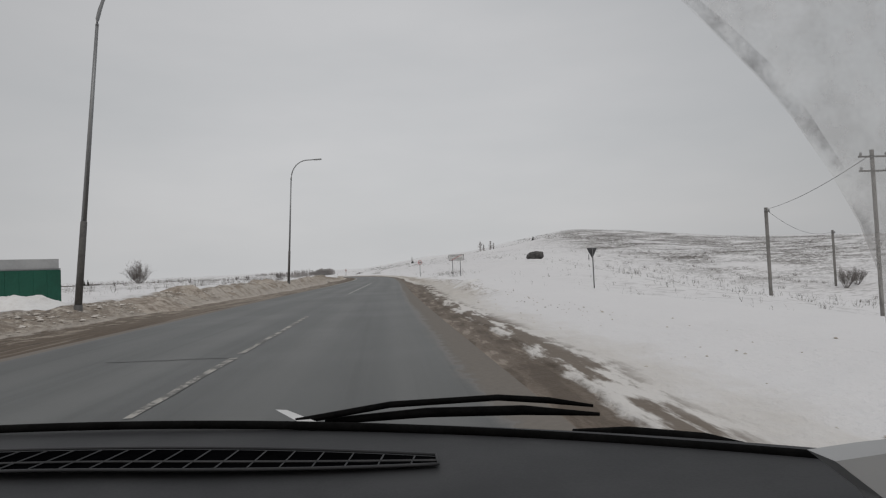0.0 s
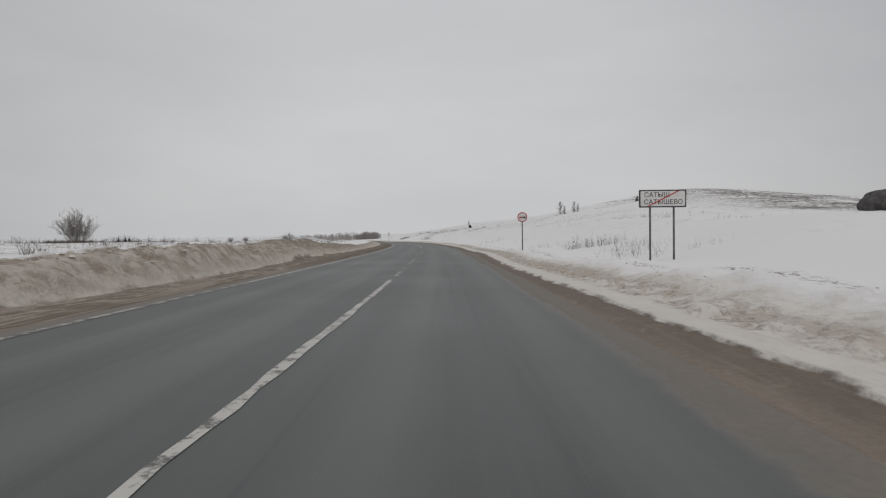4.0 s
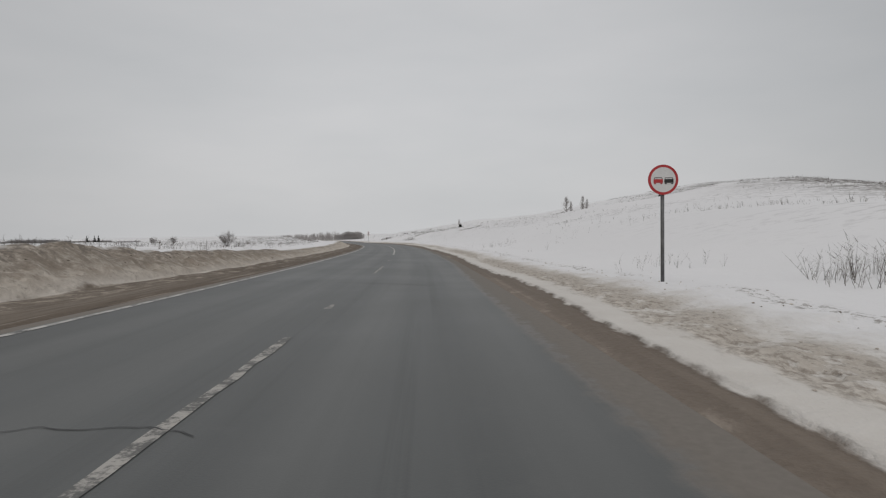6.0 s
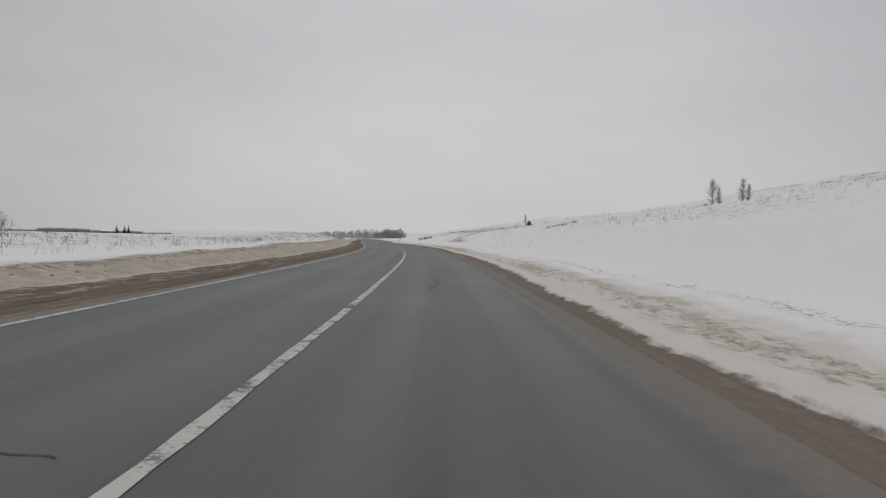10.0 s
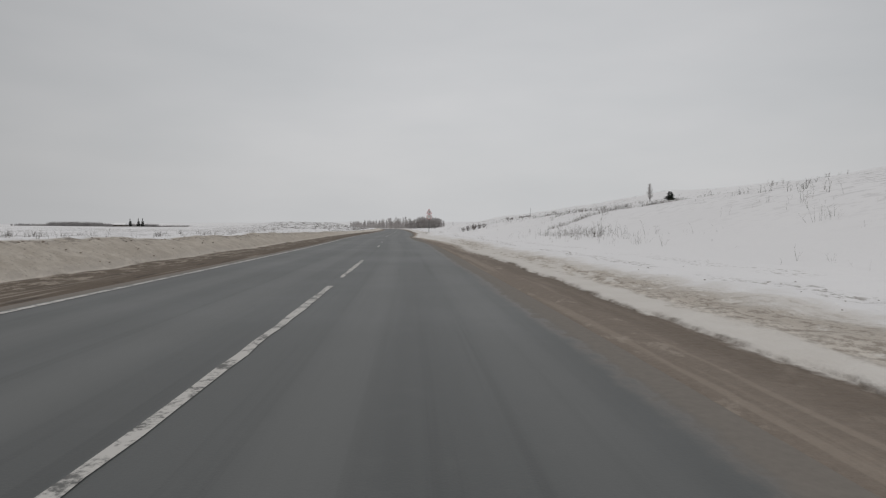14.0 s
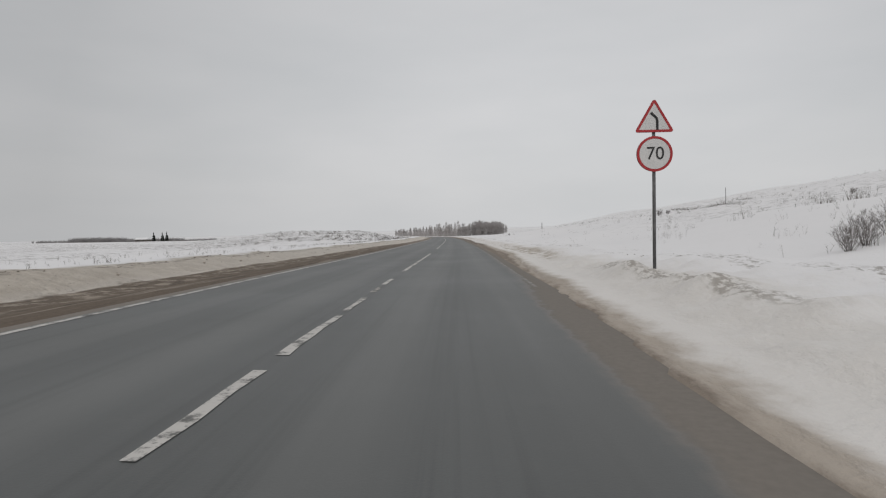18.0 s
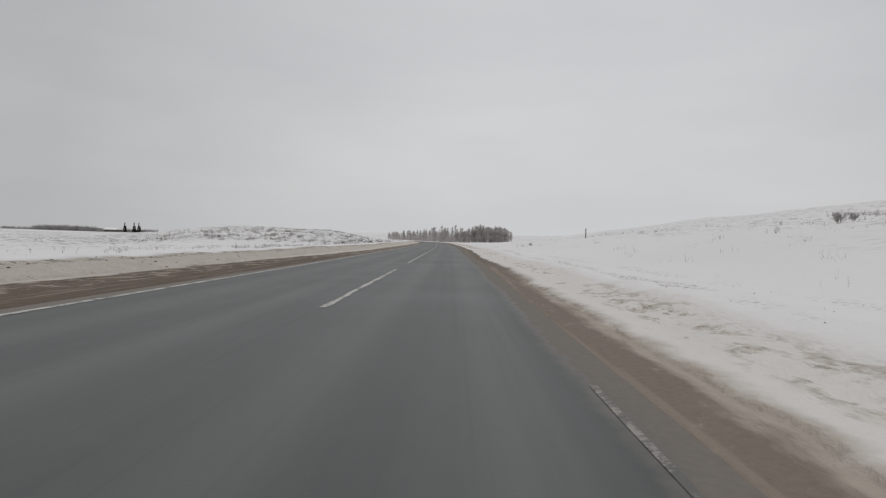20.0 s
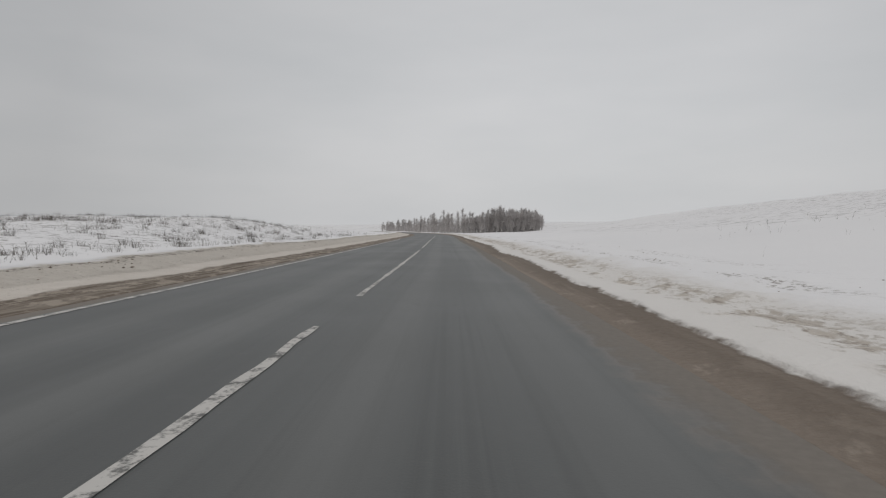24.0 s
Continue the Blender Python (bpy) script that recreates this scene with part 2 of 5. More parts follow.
    pale = m.mix(times(start, window(rim, 3.9, 4.0, 4.35, 4.75), m.step(n_slant, 0.44, 0.54), 0.95), pale, (0.17, 0.14, 0.113))
    band_r = m.mix(times(start, m.step(n_slant, 0.50, 0.58), 0.7), band_r, (0.105, 0.085, 0.068))
    band_r = m.mix(times(start, inv(m.step(n_slant, 0.38, 0.45)), m.step(rim, 3.3, 3.6), 0.6), band_r, (0.40, 0.352, 0.302))
    tan = m.mix(n_mid, (0.40, 0.348, 0.295), (0.52, 0.468, 0.412))
    band_r = m.mix(times(soft, m.step(m.math("ADD", d_r, off(n_patch, 0.7)), 3.78, 3.98), 0.85), band_r, tan)
    edge = m.math("ADD", times(inv(soft), m.step(rim, 3.98, 4.10)), times(soft, m.step(m.math("ADD", d_r, off(n_tooth, 0.6)), 3.98, 4.36)))
    right = m.mix(edge, band_r, pale)
    right = m.mix(times(window(rim, 3.88, 3.96, 4.00, 4.06), m.step(n_crumb, 0.45, 0.60), inv(soft), 0.3), right, (0.125, 0.102, 0.083))
    clot = m.mix(m.step(n_crumb, 0.36, 0.64), (0.27, 0.232, 0.194), (0.62, 0.572, 0.515))
    clean = m.math("SUBTRACT", 1.0, times(window(along, 236.0, 247.0, 278.0, 286.0), 0.9))
    worn = times(clean, m.math("SUBTRACT", 1.0, m.math("MULTIPLY", start, 0.9)), window(m.math("ADD", rim, off(n_patch, 0.8)), 4.45, 4.70, 5.15, 5.75), m.step(m.math("ADD", m.math("ADD", m.math("MULTIPLY", n_clot, 0.55), m.math("MULTIPLY", n_long, 0.45)), times(window(along, 84.0, 96.0, 190.0, 215.0), 0.045)), 0.465, 0.52))
    right = m.mix(times(worn, 0.9), right, clot)
    right = m.mix(times(window(rim, 4.7, 5.0, 5.5, 6.2), m.step(n_crumb, 0.50, 0.62), m.step(n_long, 0.36, 0.52), clean, inv(start), 0.6), right, (0.34, 0.295, 0.25))
    reach = m.math("ADD", m.math("ADD", m.math("ADD", d_r, off(n_mid, 0.8)), off(n_patch, 1.2)), times(inv(m.step(along, 14.0, 24.0)), 0.8))
    right = m.mix(m.step(reach, 5.3, 6.4), right, snow)
    crest = m.math("ADD", d_r, off(n_clot, 0.5))
    right = m.mix(times(window(crest, 6.40, 6.55, 6.75, 7.05), m.step(n_crumb, 0.50, 0.60), m.step(n_sway, 0.42, 0.54), m.step(along, 24.0, 36.0), 0.75), right, (0.22, 0.196, 0.172))
    right = m.mix(times(window(crest, 5.3, 5.7, 6.4, 6.8), m.step(n_clot, 0.46, 0.56), m.step(n_crumb, 0.38, 0.56), window(along, 19.0, 24.0, 44.0, 62.0), 0.75), right, (0.33, 0.288, 0.243))
    right = m.mix(times(window(crest, 7.7, 8.0, 8.3, 8.9), m.step(n_crumb, 0.53, 0.62), inv(m.step(n_sway, 0.42, 0.52)), m.step(along, 150.0, 200.0), 0.6), right, (0.24, 0.214, 0.188))

    right = m.mix(times(window(m.math("ADD", across, off(n_clot, 0.5)), 4.75, 4.95, 5.15, 5.45), window(along, 265.5, 267.0, 273.0, 275.5), m.step(n_crumb, 0.44, 0.56), 0.7), right, (0.26, 0.232, 0.202))
    m.color(m.mix(m.step(across, -0.5, 0.5), left, right))
    rel = m.math("ADD", m.math("MULTIPLY", n_mid, 0.7), m.math("MULTIPLY", n_fine, 0.25))
    lumpy = m.math("MAXIMUM", times(window(d_l, 2.0, 2.5, 4.0, 5.0), m.step(n_clod, 0.35, 0.65), 1.1), times(window(d_r, 4.4, 4.8, 6.6, 7.6), m.math("ADD", m.math("MULTIPLY", n_clot, 0.9), m.math("MULTIPLY", n_crumb, 0.35)), 0.9))
    ruts = m.math("ADD", times(m.step(rim, 3.95, 4.12), 0.5), times(window(d_r, 3.2, 3.6, 5.4, 6.2), n_tooth, 0.5))
    m.bump(m.math("ADD", m.math("ADD", rel, lumpy), m.math("ADD", ruts, m.math("MULTIPLY", n_patch, 0.2))), 0.6, 0.12)
    return m.m


def asphalt_material():
    m = Mat("worn_asphalt", 0.5, 0.5)
    uv = m.n("UVMap")
    uv.uv_map = "lane"
    sep = m.n("SeparateXYZ")
    m.link(uv.outputs[0], sep.inputs[0])
    across = sep.outputs[0]
    v = m.coords()
    st = m.n("Mapping")
    st.inputs["Scale"].default_value = (1.1, 0.05, 1)
    m.link(uv.outputs[0], st.inputs[0])
    n_st, n_big, n_fine = m.noise(st.outputs[0], 1.0, 5, 0.6), m.noise(v, 0.25, 4), m.noise(v, 55, 3, 0.7)
    c = m.mix(m.step(n_st, 0.3, 0.7), (0.066, 0.071, 0.070), (0.096, 0.102, 0.100))
    c = m.mix(m.math("MULTIPLY", m.step(n_big, 0.45, 0.7), 0.5), c, (0.101, 0.105, 0.102))
    c = m.mix(m.math("MULTIPLY", n_fine, 0.35), c, (0.06, 0.06, 0.06))
    n_fleck = m.noise(v, 2.2, 6, 0.7)
    c = m.mix(m.math("MULTIPLY", m.step(n_fleck, 0.52, 0.70), 0.35), c, (0.098, 0.100, 0.097))
    thin = m.n("Mapping")
    thin.inputs["Scale"].default_value = (4.5, 0.035, 1)
    m.link(uv.outputs[0], thin.inputs[0])
    c = m.mix(m.math("MULTIPLY", m.step(m.noise(thin.outputs[0], 1.0, 5, 0.65), 0.50, 0.66), 0.45), c, (0.046, 0.049, 0.048))
    # polished wheel tracks, two to a lane
    lane = m.math("ABSOLUTE", m.math("SUBTRACT", m.math("ABSOLUTE", across), 1.75))
    track = m.math("SUBTRACT", 1.0, m.step(m.math("ABSOLUTE", m.math("SUBTRACT", lane, 0.78)), 0.1, 0.5))
    c = m.mix(m.math("MULTIPLY", m.math("MULTIPLY", track, m.math("MULTIPLY_ADD", n_st, 0.8, 0.2)), 0.75), c, (0.128, 0.131, 0.127))
    # grit drifts in from both edges
    grain = m.math("MULTIPLY", m.math("SUBTRACT", m.noise(v, 3.0, 5, 0.65), 0.5), 0.5)
    sway = m.math("MULTIPLY", m.math("SUBTRACT", n_st, 0.5), 0.8)
    stretch = m.math("SUBTRACT", m.step(sep.outputs[1], 232.0, 246.0), m.step(sep.outputs[1], 266.0, 276.0))
    sway = m.math("MULTIPLY_ADD", stretch, 0.36, sway)
    near_edge = m.step(m.math("ADD", m.math("ADD", across, sway), grain), 2.92, 3.30)
    far_edge = m.step(m.math("ADD", m.math("SUBTRACT", -3.82, across), m.math("MULTIPLY", grain, 0.35)), 0.0, 0.10)
    silt = m.mix(m.noise(v, 14.0, 4, 0.6), (0.178, 0.158, 0.138), (0.262, 0.235, 0.208))
    c = m.mix(m.math("MAXIMUM", m.math("MULTIPLY", near_edge, 0.82), m.math("MULTIPLY", far_edge, 0.93)), c, silt)
    m.color(c).bump(n_fine, 0.25, 0.006)
    silted = m.math("MAXIMUM", near_edge, far_edge)
    rough = m.math("MAXIMUM", m.math("MULTIPLY_ADD", n_big, 0.2, 0.42), m.math("MULTIPLY", silted, 0.9))
    m.link(rough, m.b.inputs["Roughness"])
    m.link(m.math("MULTIPLY_ADD", silted, -0.3, 0.5), m.b.inputs["Specular IOR Level"])
    return m.m


def paint_material(name, c, wear):
    """Road paint that has worn through to the asphalt in flecks."""
    m = Mat(name, 0.7, 0.3)
    v = m.coords("Object")
    n1, n2 = m.noise(v, 3.2, 5, 0.7), m.noise(v, 30, 3, 0.7)
    f = m.step(m.math("ADD", m.math("MULTIPLY", n1, 0.7), m.math("MULTIPLY", n2, 0.3)), wear, wear + 0.12)
    m.color(m.mix(f, (0.135, 0.135, 0.13), c))
    return m.m


M_GROUND, M_ROAD = ground_material(), asphalt_material()
M_LINE = paint_material("white_road_paint", (0.54, 0.525, 0.50), 0.40)
M_LINE_OLD = paint_material("faded_road_paint", (0.42, 0.402, 0.375), 0.44)
M_LINE_FAINT = paint_material("nearly_worn_paint", (0.32, 0.30, 0.275), 0.45)
M_TAR = two_tone("crack_sealant", (0.026, 0.026, 0.026), (0.052, 0.052, 0.052), 6, 40, 0.5)
M_STEEL = two_tone("galvanised_steel", (0.23, 0.235, 0.24), (0.28, 0.285, 0.29), 1.2, 14, 0.45, 0.5, 0.6, 0.1, 0.002)
M_STEEL_DIRTY = two_tone("splashed_steel", (0.095, 0.092, 0.09), (0.155, 0.151, 0.147), 1.5, 12, 0.65, 0.4, 0.2, 0.1, 0.002)
M_POST = two_tone("sign_post_steel", (0.09, 0.09, 0.093), (0.18, 0.18, 0.183), 3, 20, 0.5, 0.5, 0.4, 0.1, 0.002)
M_SIGN_WHITE = two_tone("sign_white", (0.60, 0.60, 0.60), (0.68, 0.68, 0.675), 2, 25, 0.4, 0.4, 0, 0.02, 0.001)
M_SIGN_RED = two_tone("sign_red", (0.36, 0.025, 0.03), (0.46, 0.04, 0.045), 2, 25, 0.4, 0.4, 0, 0.02, 0.001)
M_SIGN_BLACK = two_tone("sign_black", (0.012, 0.012, 0.012), (0.03, 0.03, 0.03), 2, 25, 0.4, 0.4, 0, 0.02, 0.001)
M_SIGN_BACK = two_tone("sign_back_grey", (0.045, 0.046, 0.05), (0.085, 0.086, 0.09), 3, 20, 0.5, 0.4, 0.3, 0.05, 0.001)
M_GREEN = two_tone("green_sheet", (0.004, 0.060, 0.038), (0.008, 0.088, 0.056), 0.6, 12, 0.45, 0.4, 0, 0.1, 0.003)
M_PALE = two_tone("pale_grey_panel", (0.33, 0.335, 0.34), (0.40, 0.405, 0.41), 0.7, 9, 0.6, 0.3, 0, 0.1, 0.003)
M_CONCRETE = two_tone("weathered_concrete", (0.16, 0.155, 0.15), (0.27, 0.26, 0.25), 1.4, 22, 0.9, 0.2, 0, 0.3, 0.006)
M_WIRE = two_tone("wire_dark", (0.03, 0.03, 0.03), (0.05, 0.05, 0.05), 3, 20, 0.6)
M_STONE = two_tone("dark_boulder", (0.05, 0.048, 0.049), (0.125, 0.12, 0.118), 2.0, 14, 0.9, 0.2, 0, 0.8, 0.05)
M_BARK = two_tone("winter_bark", (0.10, 0.088, 0.082), (0.19, 0.172, 0.162), 2.5, 20, 0.9, 0.2, 0, 0.3, 0.01)
M_TWIG = two_tone("bare_twigs", (0.17, 0.155, 0.147), (0.30, 0.28, 0.27), 0.3, 3, 0.9, 0.15)
M_TWIG_FAR = two_tone("hillside_twigs", (0.29, 0.272, 0.264), (0.42, 0.40, 0.39), 0.3, 3, 0.9, 0.15)
M_BIRCH = two_tone("birch_bark", (0.30, 0.29, 0.285), (0.60, 0.585, 0.57), 1.2, 7, 0.85, 0.2, 0, 0.2, 0.01)
# birch twigs lightened so that their colour carries the distance haze
M_BIRCH_TWIG = two_tone("hazed_birch_twigs", (0.40, 0.378, 0.374), (0.58, 0.562, 0.558), 0.4, 3, 0.9, 0.15)
M_NEEDLE = two_tone("spruce_needles", (0.010, 0.016, 0.012), (0.028, 0.038, 0.028), 0.8, 6, 0.9, 0.15)
M_STALK = two_tone("dry_stalks", (0.068, 0.059, 0.050), (0.17, 0.148, 0.125), 0.5, 4, 0.95, 0.1)
M_LUMP = two_tone("frozen_clods", (0.10, 0.08, 0.062), (0.34, 0.29, 0.24), 4, 22, 0.95, 0.15, 0, 0.5, 0.02)
M_SNOW_LUMP = two_tone("snow_clods", (0.42, 0.375, 0.33), (0.70, 0.66, 0.615), 3, 18, 0.9, 0.2, 0, 0.5, 0.02)
M_ROOF_SNOW = two_tone("roof_snow", (0.80, 0.80, 0.81), (0.86, 0.86, 0.865), 0.5, 8, 0.85, 0.2)
# far scrub: distance haze put into the colour as a paler grey
M_FAR = two_tone("far_scrub_haze_tint", (0.27, 0.262, 0.262), (0.36, 0.35, 0.35), 0.2, 2, 0.95, 0.1)
M_HOUSE = two_tone("far_house_wall", (0.10, 0.09, 0.08), (0.16, 0.145, 0.13), 0.4, 3, 0.9, 0.2)

# ---- the lie of the land ----
KNOT_Y = [-20, 30, 70, 110, 145, 180, 220, 260, 300, 340, 380, 430]
KNOT_X = [-2.52, -1.71, -0.49, -0.02, -0.98, -3.61, -9.54, -16.72, -23.03, -29.68, -36.60, -45.94]


def hermite(ky, kx):
    """A smooth curve through knots, straight beyond them."""
    ky, kx = np.array(ky, float), np.array(kx, float)
    slope = np.gradient(kx, ky)

    def f(y):
        y = np.asarray(y, float)
        k = np.clip(np.searchsorted(ky, y) - 1, 0, len(ky) - 2)
        h = ky[k + 1] - ky[k]
        t = np.clip((y - ky[k]) / h, 0, 1)
        a, b = (1 + 2 * t) * (1 - t) ** 2, t * (1 - t) ** 2
        c, d = t * t * (3 - 2 * t), t * t * (t - 1)
        inside = a * kx[k] + b * h * slope[k] + c * kx[k + 1] + d * h * slope[k + 1]
        return inside + slope[0] * np.minimum(y - ky[0], 0) + slope[-1] * np.maximum(y - ky[-1], 0)

    return f


centre_in = hermite(KNOT_Y, KNOT_X)


def centre(y):
    """The road's centre line; past the last knots it bends away to the left, before the wood."""
    y = np.asarray(y, float)
    far = np.clip(y - 455, 0, None)
    return centre_in(y) - np.where(far < 400, far * far * 0.0009, 144 + (far - 400) * 0.72)


def lattice(x, y, size, seed=0):
    """Smooth value noise between -1 and 1."""
    x, y = np.asarray(x, float) / size, np.asarray(y, float) / size
    i, j = np.floor(x).astype(np.int64), np.floor(y).astype(np.int64)
    u, v = x - i, y - j
    u, v = u * u * (3 - 2 * u), v * v * (3 - 2 * v)

    def h(a, b):
        q = (a * 374761393 + b * 668265263 + seed * 982451653) & 0xFFFFFFFF
        q = ((q ^ (q >> 13)) * 1274126177) & 0xFFFFFFFF
        return ((q ^ (q >> 16)) & 0xFFFF) / 32767.5 - 1

    return (h(i, j) * (1 - u) + h(i + 1, j) * u) * (1 - v) + (h(i, j + 1) * (1 - u) + h(i + 1, j + 1) * u) * v


HILL_U, HILL_Y = [9, 20, 34, 52, 80, 140, 300], [0, 60, 110, 160, 210, 260, 310, 370, 450, 600]
HILL_Z = [
    [0.2, -2.7, -3.7, -3.1, -1.5, -0.1, -0.2],
    [0.2, 0.8, -1.9, -4.1, -1.2, 2.7, 3.8],
    [0.2, 2.7, 3.6, 3.1, 2.3, 6.0, 8.5],
    [0.2, 2.8, 6.0, 9.3, 6.7, 5.7, 7.9],
    [0.3, 3.0, 5.6, 7.3, 13.7, 8.7, 4.9],
    [0.4, 2.8, 4.6, 3.8, 12.9, 11.4, 8.7],
    [0.3, 2.0, 4.0, 8.2, 10.2, 11.6, 11.2],
    [0.4, 1.9, 4.5, 7.0, 8.7, 10.1, 10.8],
    [0.3, 0.8, 2.1, 5.8, 7.2, 8.3, 9.3],
    [0.2, -0.1, 0.1, 1.1, 3.7, 5.8, 7.8],
]
PLAIN_U, PLAIN_Y = [-300, -150, -80, -45, -25, -12], [0, 100, 200, 280, 350, 420, 520, 700]
PLAIN_Z = [
    [0.3, 0.4, 0.4, 0.4, 0.3, 0.2],
    [0.3, 0.5, 0.8, 0.9, 0.4, 0.2],
    [0.2, 0.3, 0.5, 0.6, 0.2, 0.2],
    [-0.1, -0.2, -0.4, -0.5, -0.2, 0.2],
    [-0.6, -0.9, -1.3, -1.5, -0.2, 0.2],
    [-1.1, -1.4, -0.5, 2.5, 2.2, 0.2],
    [-1.7, -1.7, -0.3, 0.8, 0.7, 0.2],
    [-0.7, -0.2, 0.6, 0.9, 0.2, 0.4],
]


def table(us, ys, zs, u, y):
    us, ys, zs = (np.array(some, float) for some in (us, ys, zs))

    def cell(g, v):
        v = np.clip(v, g[0], g[-1])
        k = np.clip(np.searchsorted(g, v) - 1, 0, len(g) - 2)
        t = (v - g[k]) / (g[k + 1] - g[k])
        return k, 0.5 * t * t * (3 - 2 * t) + 0.5 * t

    (i, a), (j, b) = cell(us, u), cell(ys, y)
    return (zs[j, i] * (1 - a) + zs[j, i + 1] * a) * (1 - b) + (zs[j + 1, i] * (1 - a) + zs[j + 1, i + 1] * a) * b


def land(u, y):
    """Height of the snow field at u metres across from the centre line and y along."""
    u, y = np.asarray(u, float), np.asarray(y, float)
    right = table(HILL_U, HILL_Y, HILL_Z, u, y) * np.clip((u - 3.4) / 5.6, 0, 1)
    left = table(PLAIN_U, PLAIN_Y, PLAIN_Z, u, y) * np.clip((-u - 4.0) / 8.0, 0, 1)
    z = np.where(u > 0, right, left)
    for cu, cy, rise, wide in ((20.7, 75.2, 0.75, 6.0), (16.1, 356.5, 0.40, 5.0), (10.8, 76.0, -0.55, 3.6)):
        z = z + rise * np.exp(-((u - cu) ** 2 + (y - cy) ** 2) / (2 * wide * wide))
    away = np.clip((np.abs(u) - 5) / 25, 0, 1)
    z = z + away * (0.30 * lattice(u, y, 17, 1) + 0.14 * lattice(u, y, 6.5, 2))
    soft = np.clip((np.abs(u) - 4.2) / 3.0, 0, 1)
    z = z + soft * (0.045 * lattice(u, y, 1.7, 3) + 0.02 * lattice(u, y, 0.7, 4))
    verge = np.clip((np.abs(u + 0.3) - 3.65) / 0.5, 0, 1)
    return z + verge * (0.012 + 0.014 * lattice(u * 2.5, y, 0.9, 5)) - (1 - verge) * 0.07


BANK_L = hermite([-60, 0, 22, 34, 46, 62, 86, 97, 113, 140, 180, 245, 285, 330, 370, 480], [0.35, 0.30, 0.42, 0.54, 0.60, 0.70, 0.85, 0.80, 0.40, 0.25, 0.54, 0.47, 0.22, 0.20, 0.20, 0.3])
BANK_R = hermite([-60, 0, 20, 25, 29, 36, 46, 68, 80, 92, 125, 190, 240, 262, 270, 276, 284, 300, 350, 480], [0.10, 0.07, 0.09, 0.22, 0.32, 0.28, 0.24, 0.26, 0.13, 0.04, 0.06, 0.09, 0.09, 0.15, 0.26, 0.20, 0.20, 0.10, 0.09, 0.09])


RIM = hermite([-60, 5, 20, 38, 58, 69, 95, 110, 150, 200, 233, 248, 266, 275, 285, 320, 368, 480], [4.0, 3.95, 4.2, 4.4, 4.1, 3.9, 4.08, 4.05, 4.0, 4.25, 4.2, 3.65, 3.4, 3.65, 3.9, 4.1, 4.25, 4.3])


def drift(u, y):
    """Metres across, shifted by the wander of the ploughed rims."""
    return u - (RIM(y) - 4.0) * np.clip((7.0 - u) / 2.0, 0, 1) + 0.26 * lattice(u * 0 + 2, y, 10, 61) + 0.13 * lattice(u * 0 + 4, y, 2.7, 62) + 0.05 * lattice(u * 1.5, y, 0.7, 63)


def bank_left(u, y):
    """Height of the ploughed bank over the field, from its foot to its back."""
    near = np.clip((y - 24) / 16, 0, 1) * np.clip((86 - y) / 16, 0, 1) - 0.6 * np.clip((y - 76) / 12, 0, 1) * np.clip((106 - y) / 12, 0, 1)
    d = -u + 0.5 * near + 0.22 * lattice(u * 0 + 3, y, 9, 11) + 0.09 * lattice(u * 0 + 5, y, 2.3, 12)
    up, down = np.clip((d - 6.2) / (1.3 - 0.5 * near), 0, 1), np.clip((11.5 - d) / 3.2, 0, 1)
    shape = (up ** 0.8) * (down * down * (3 - 2 * down))
    tall = BANK_L(y) * (1 + 0.16 * lattice(u * 0, y, 7, 13) + 0.09 * lattice(u * 0, y, 2.2, 14))
    crumbs = (0.08 * lattice(u, y, 0.8, 15) + 0.09 * lattice(u, y, 0.40, 16) + 0.05 * lattice(u, y, 0.24, 17)) * (1.5 - 0.5 * np.clip((y - 50) / 20, 0, 1) - 0.5 * np.clip((y - 80) / 60, 0, 1))
    return shape * tall + crumbs * np.clip(shape * 2.5, 0, 1) * np.clip(BANK_L(y) * 1.3, 0.4, 1)


def bank_right(u, y):
    """Height of the berm: a thin ploughed lip, a trodden strip, then a lumpy crest."""
    d = drift(u, y)
    low = np.clip((y - 235) / 10, 0, 1) * np.clip((277 - y) / 5, 0, 1)
    lip, up, down = np.clip((d - 3.95 + 0.18 * low) / 0.18, 0, 1), np.clip((d - 4.6) / 1.9, 0, 1), np.clip((9.2 - d) / 2.4, 0, 1)
    shape = (up * up * (3 - 2 * up)) * (down * down * (3 - 2 * down))
    tall = BANK_R(y) * (1 + 0.40 * lattice(u * 0, y, 6, 23) + 0.22 * lattice(u * 0, y, 2.1, 24))
    rough = np.clip((d - 4.5) / 0.3, 0, 1) * np.clip((7.6 - d) / 1.2, 0, 1)
    crumbs = 0.055 * lattice(u, y, 0.7, 25) + 0.045 * np.maximum(lattice(u, y, 0.36, 26), -0.2) + 0.02 * lattice(u, y, 0.19, 27)
    ridge = 0.17 * np.exp(-((u - 5.05 - 0.15 * lattice(u * 0, y, 2.0, 28)) / 0.42) ** 2) * np.clip((y - 265) / 2, 0, 1) * np.clip((276 - y) / 3, 0, 1) * (1 + 0.5 * lattice(u * 0, y, 1.1, 29))
    return ridge + lip * 0.035 * np.clip((9.4 - d) / 0.4, 0, 1) + shape * tall + crumbs * rough * np.clip(0.45 + BANK_R(y) * 3, 0, 1.2)


def top_of(x, y):
    """Height of whatever snow lies highest at a place."""
    u = x - float(centre(y))
    z = float(land(u, y))
    if u < -6.0:
        z += max(0.0, float(bank_left(np.array(u), np.array(y))))
    elif u > 3.7:
        z += max(0.0, float(bank_right(np.array(u), np.array(y))))
    return z


